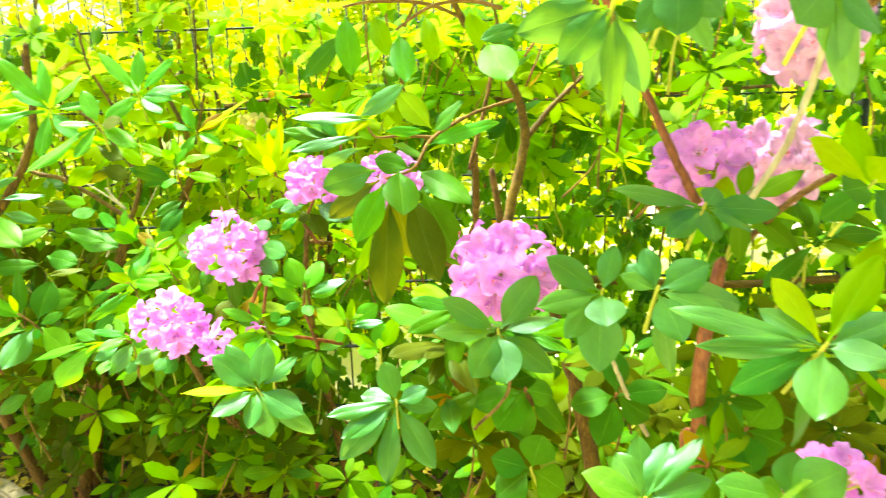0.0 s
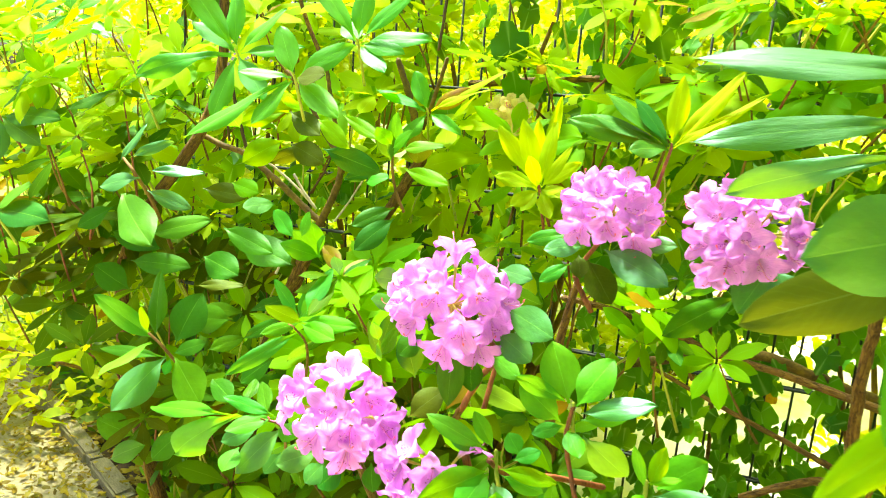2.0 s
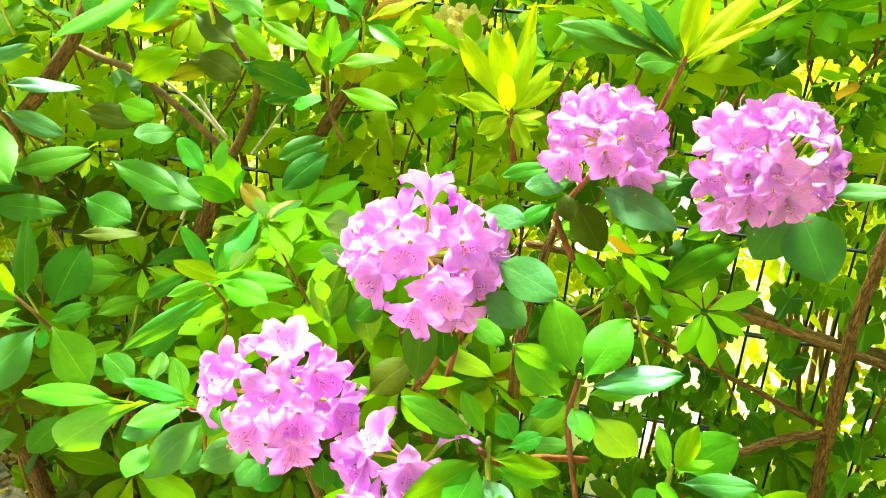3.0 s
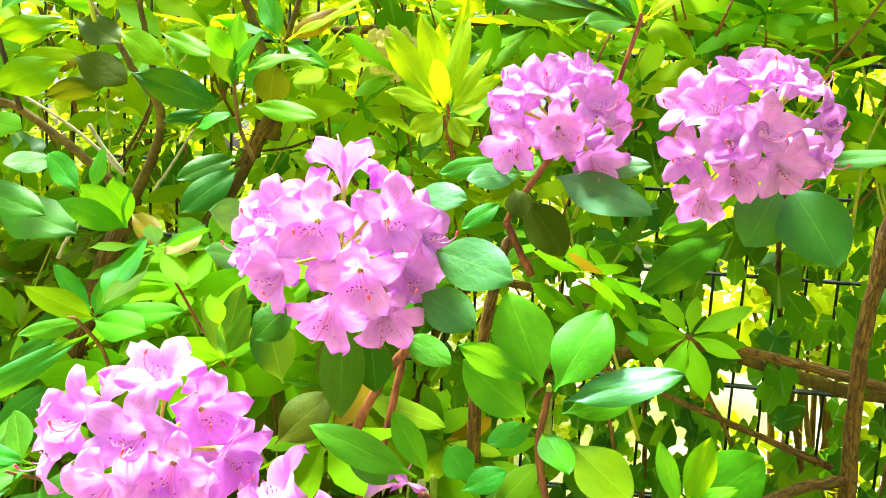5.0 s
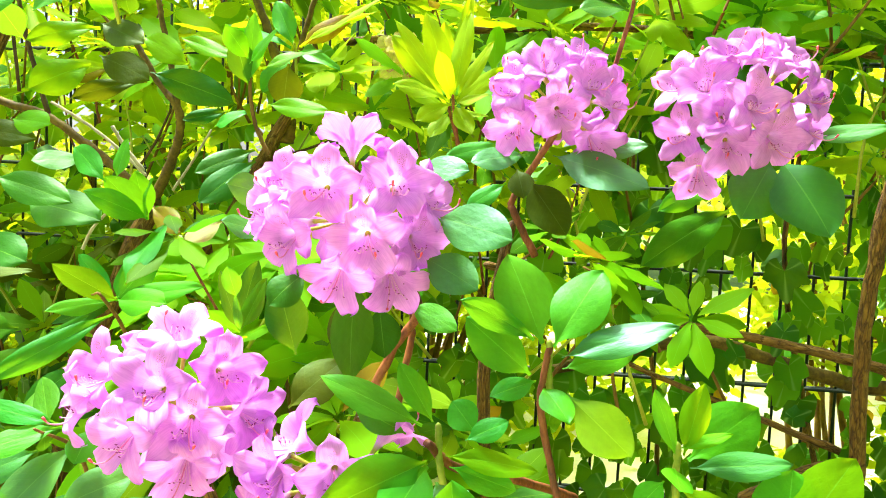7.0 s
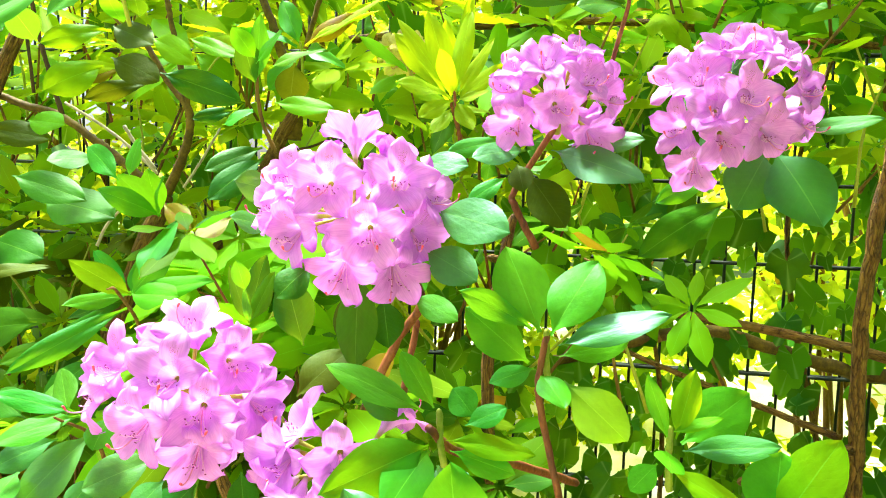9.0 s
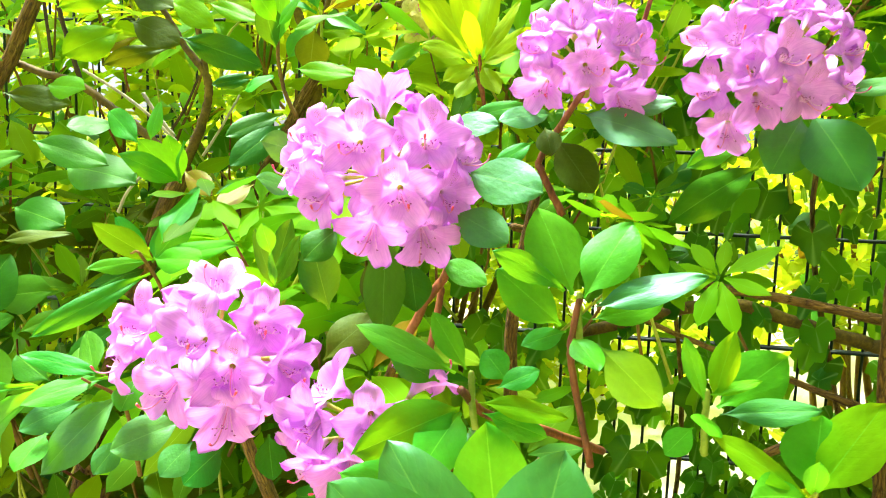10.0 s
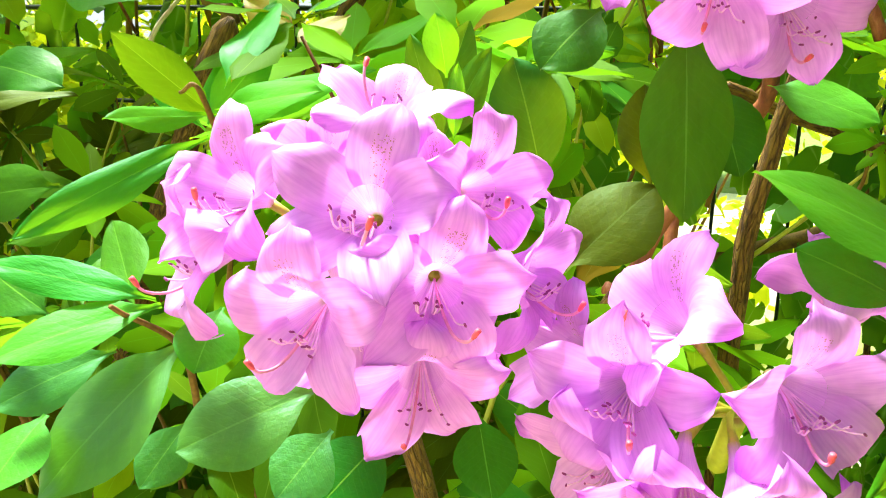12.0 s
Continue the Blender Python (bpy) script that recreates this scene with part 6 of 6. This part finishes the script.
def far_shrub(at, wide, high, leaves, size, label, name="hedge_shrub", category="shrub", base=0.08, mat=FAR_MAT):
    ob = thing(name, (at[0], at[1], 0), label, category)
    ms = Mass()
    clumps = [(at[0] + br.gauss(0, wide * 0.45), at[1] + br.gauss(0, wide * 0.3), base + (high - base) * br.random(), br.uniform(0.15, 0.32) * wide) for _ in range(34)]
    for _ in range(leaves):
        cx, cy, cz, cr = br.choice(clumps)
        d = Vector((br.gauss(0, 1), br.gauss(0, 1), br.gauss(0, 0.8))).normalized() * cr * br.random() ** 0.4
        p = Vector((cx, cy, max(0.05, cz))) + d
        if p.z < 0.03:
            continue
        q = Vector((br.uniform(-1, 1), br.uniform(-1, 1), br.uniform(-0.8, 0.5))).normalized() * size * br.uniform(0.6, 1.3)
        ms.add(FAR[0], leaf_pose(p, p + q, q.length * 0.45, (br.uniform(-.6, .6), br.uniform(-.8, .4), 1)))
    f2 = place("foliage", ms.mesh("foliage", [mat]), Matrix.Identity(4), ob)
    f2["kind"] = "stuff"
    for cx, cy, cz, cr in clumps[:9]:
        line = smooth_line([np.array((at[0] + br.uniform(-.1, .1), at[1], -0.02)), np.array(((at[0] + cx) / 2, (at[1] + cy) / 2, cz * 0.55)), np.array((cx, cy, cz))], 5)
        v, f = tube_arrays(line, [0.016 * high / 2 * (1 - 0.75 * i / len(line)) for i in range(len(line))], 6)
        place("stem", mesh_of("stem", v, f, None, [BARK["twig"]]), Matrix.Identity(4), ob)
    return ob


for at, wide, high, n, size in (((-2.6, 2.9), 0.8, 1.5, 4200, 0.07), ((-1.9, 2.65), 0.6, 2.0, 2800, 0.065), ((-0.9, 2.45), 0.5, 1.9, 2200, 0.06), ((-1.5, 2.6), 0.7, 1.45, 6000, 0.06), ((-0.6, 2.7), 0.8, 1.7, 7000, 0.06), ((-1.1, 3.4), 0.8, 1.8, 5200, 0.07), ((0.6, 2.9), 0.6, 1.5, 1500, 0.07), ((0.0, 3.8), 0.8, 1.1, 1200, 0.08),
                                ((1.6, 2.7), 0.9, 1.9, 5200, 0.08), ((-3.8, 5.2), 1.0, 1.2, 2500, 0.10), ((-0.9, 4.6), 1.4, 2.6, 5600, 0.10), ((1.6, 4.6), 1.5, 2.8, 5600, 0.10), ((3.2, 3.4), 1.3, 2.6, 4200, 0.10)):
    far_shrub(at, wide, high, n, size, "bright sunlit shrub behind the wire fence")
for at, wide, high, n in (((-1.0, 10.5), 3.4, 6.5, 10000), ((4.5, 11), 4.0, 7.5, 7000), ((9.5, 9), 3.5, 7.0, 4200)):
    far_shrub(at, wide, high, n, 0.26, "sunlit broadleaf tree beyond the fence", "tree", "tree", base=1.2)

# unseen trees behind the camera, added to cut the light on the shrubs' fronts
for at, wide, high, n in (((-4.5, -3.6), 2.2, 5.0, 4200), ((-1.4, -4.4), 2.2, 5.5, 4200), ((1.8, -4.0), 2.2, 5.0, 4200), ((4.8, -3.0), 2.2, 5.0, 4200), ((5.2, 0.6), 1.6, 4.0, 3000)):
    far_shrub(at, wide, high, n, 0.22, "unseen green tree behind the camera, added to block light", "tree", "tree", base=0.3, mat=LEAF_JOINED["mature"])
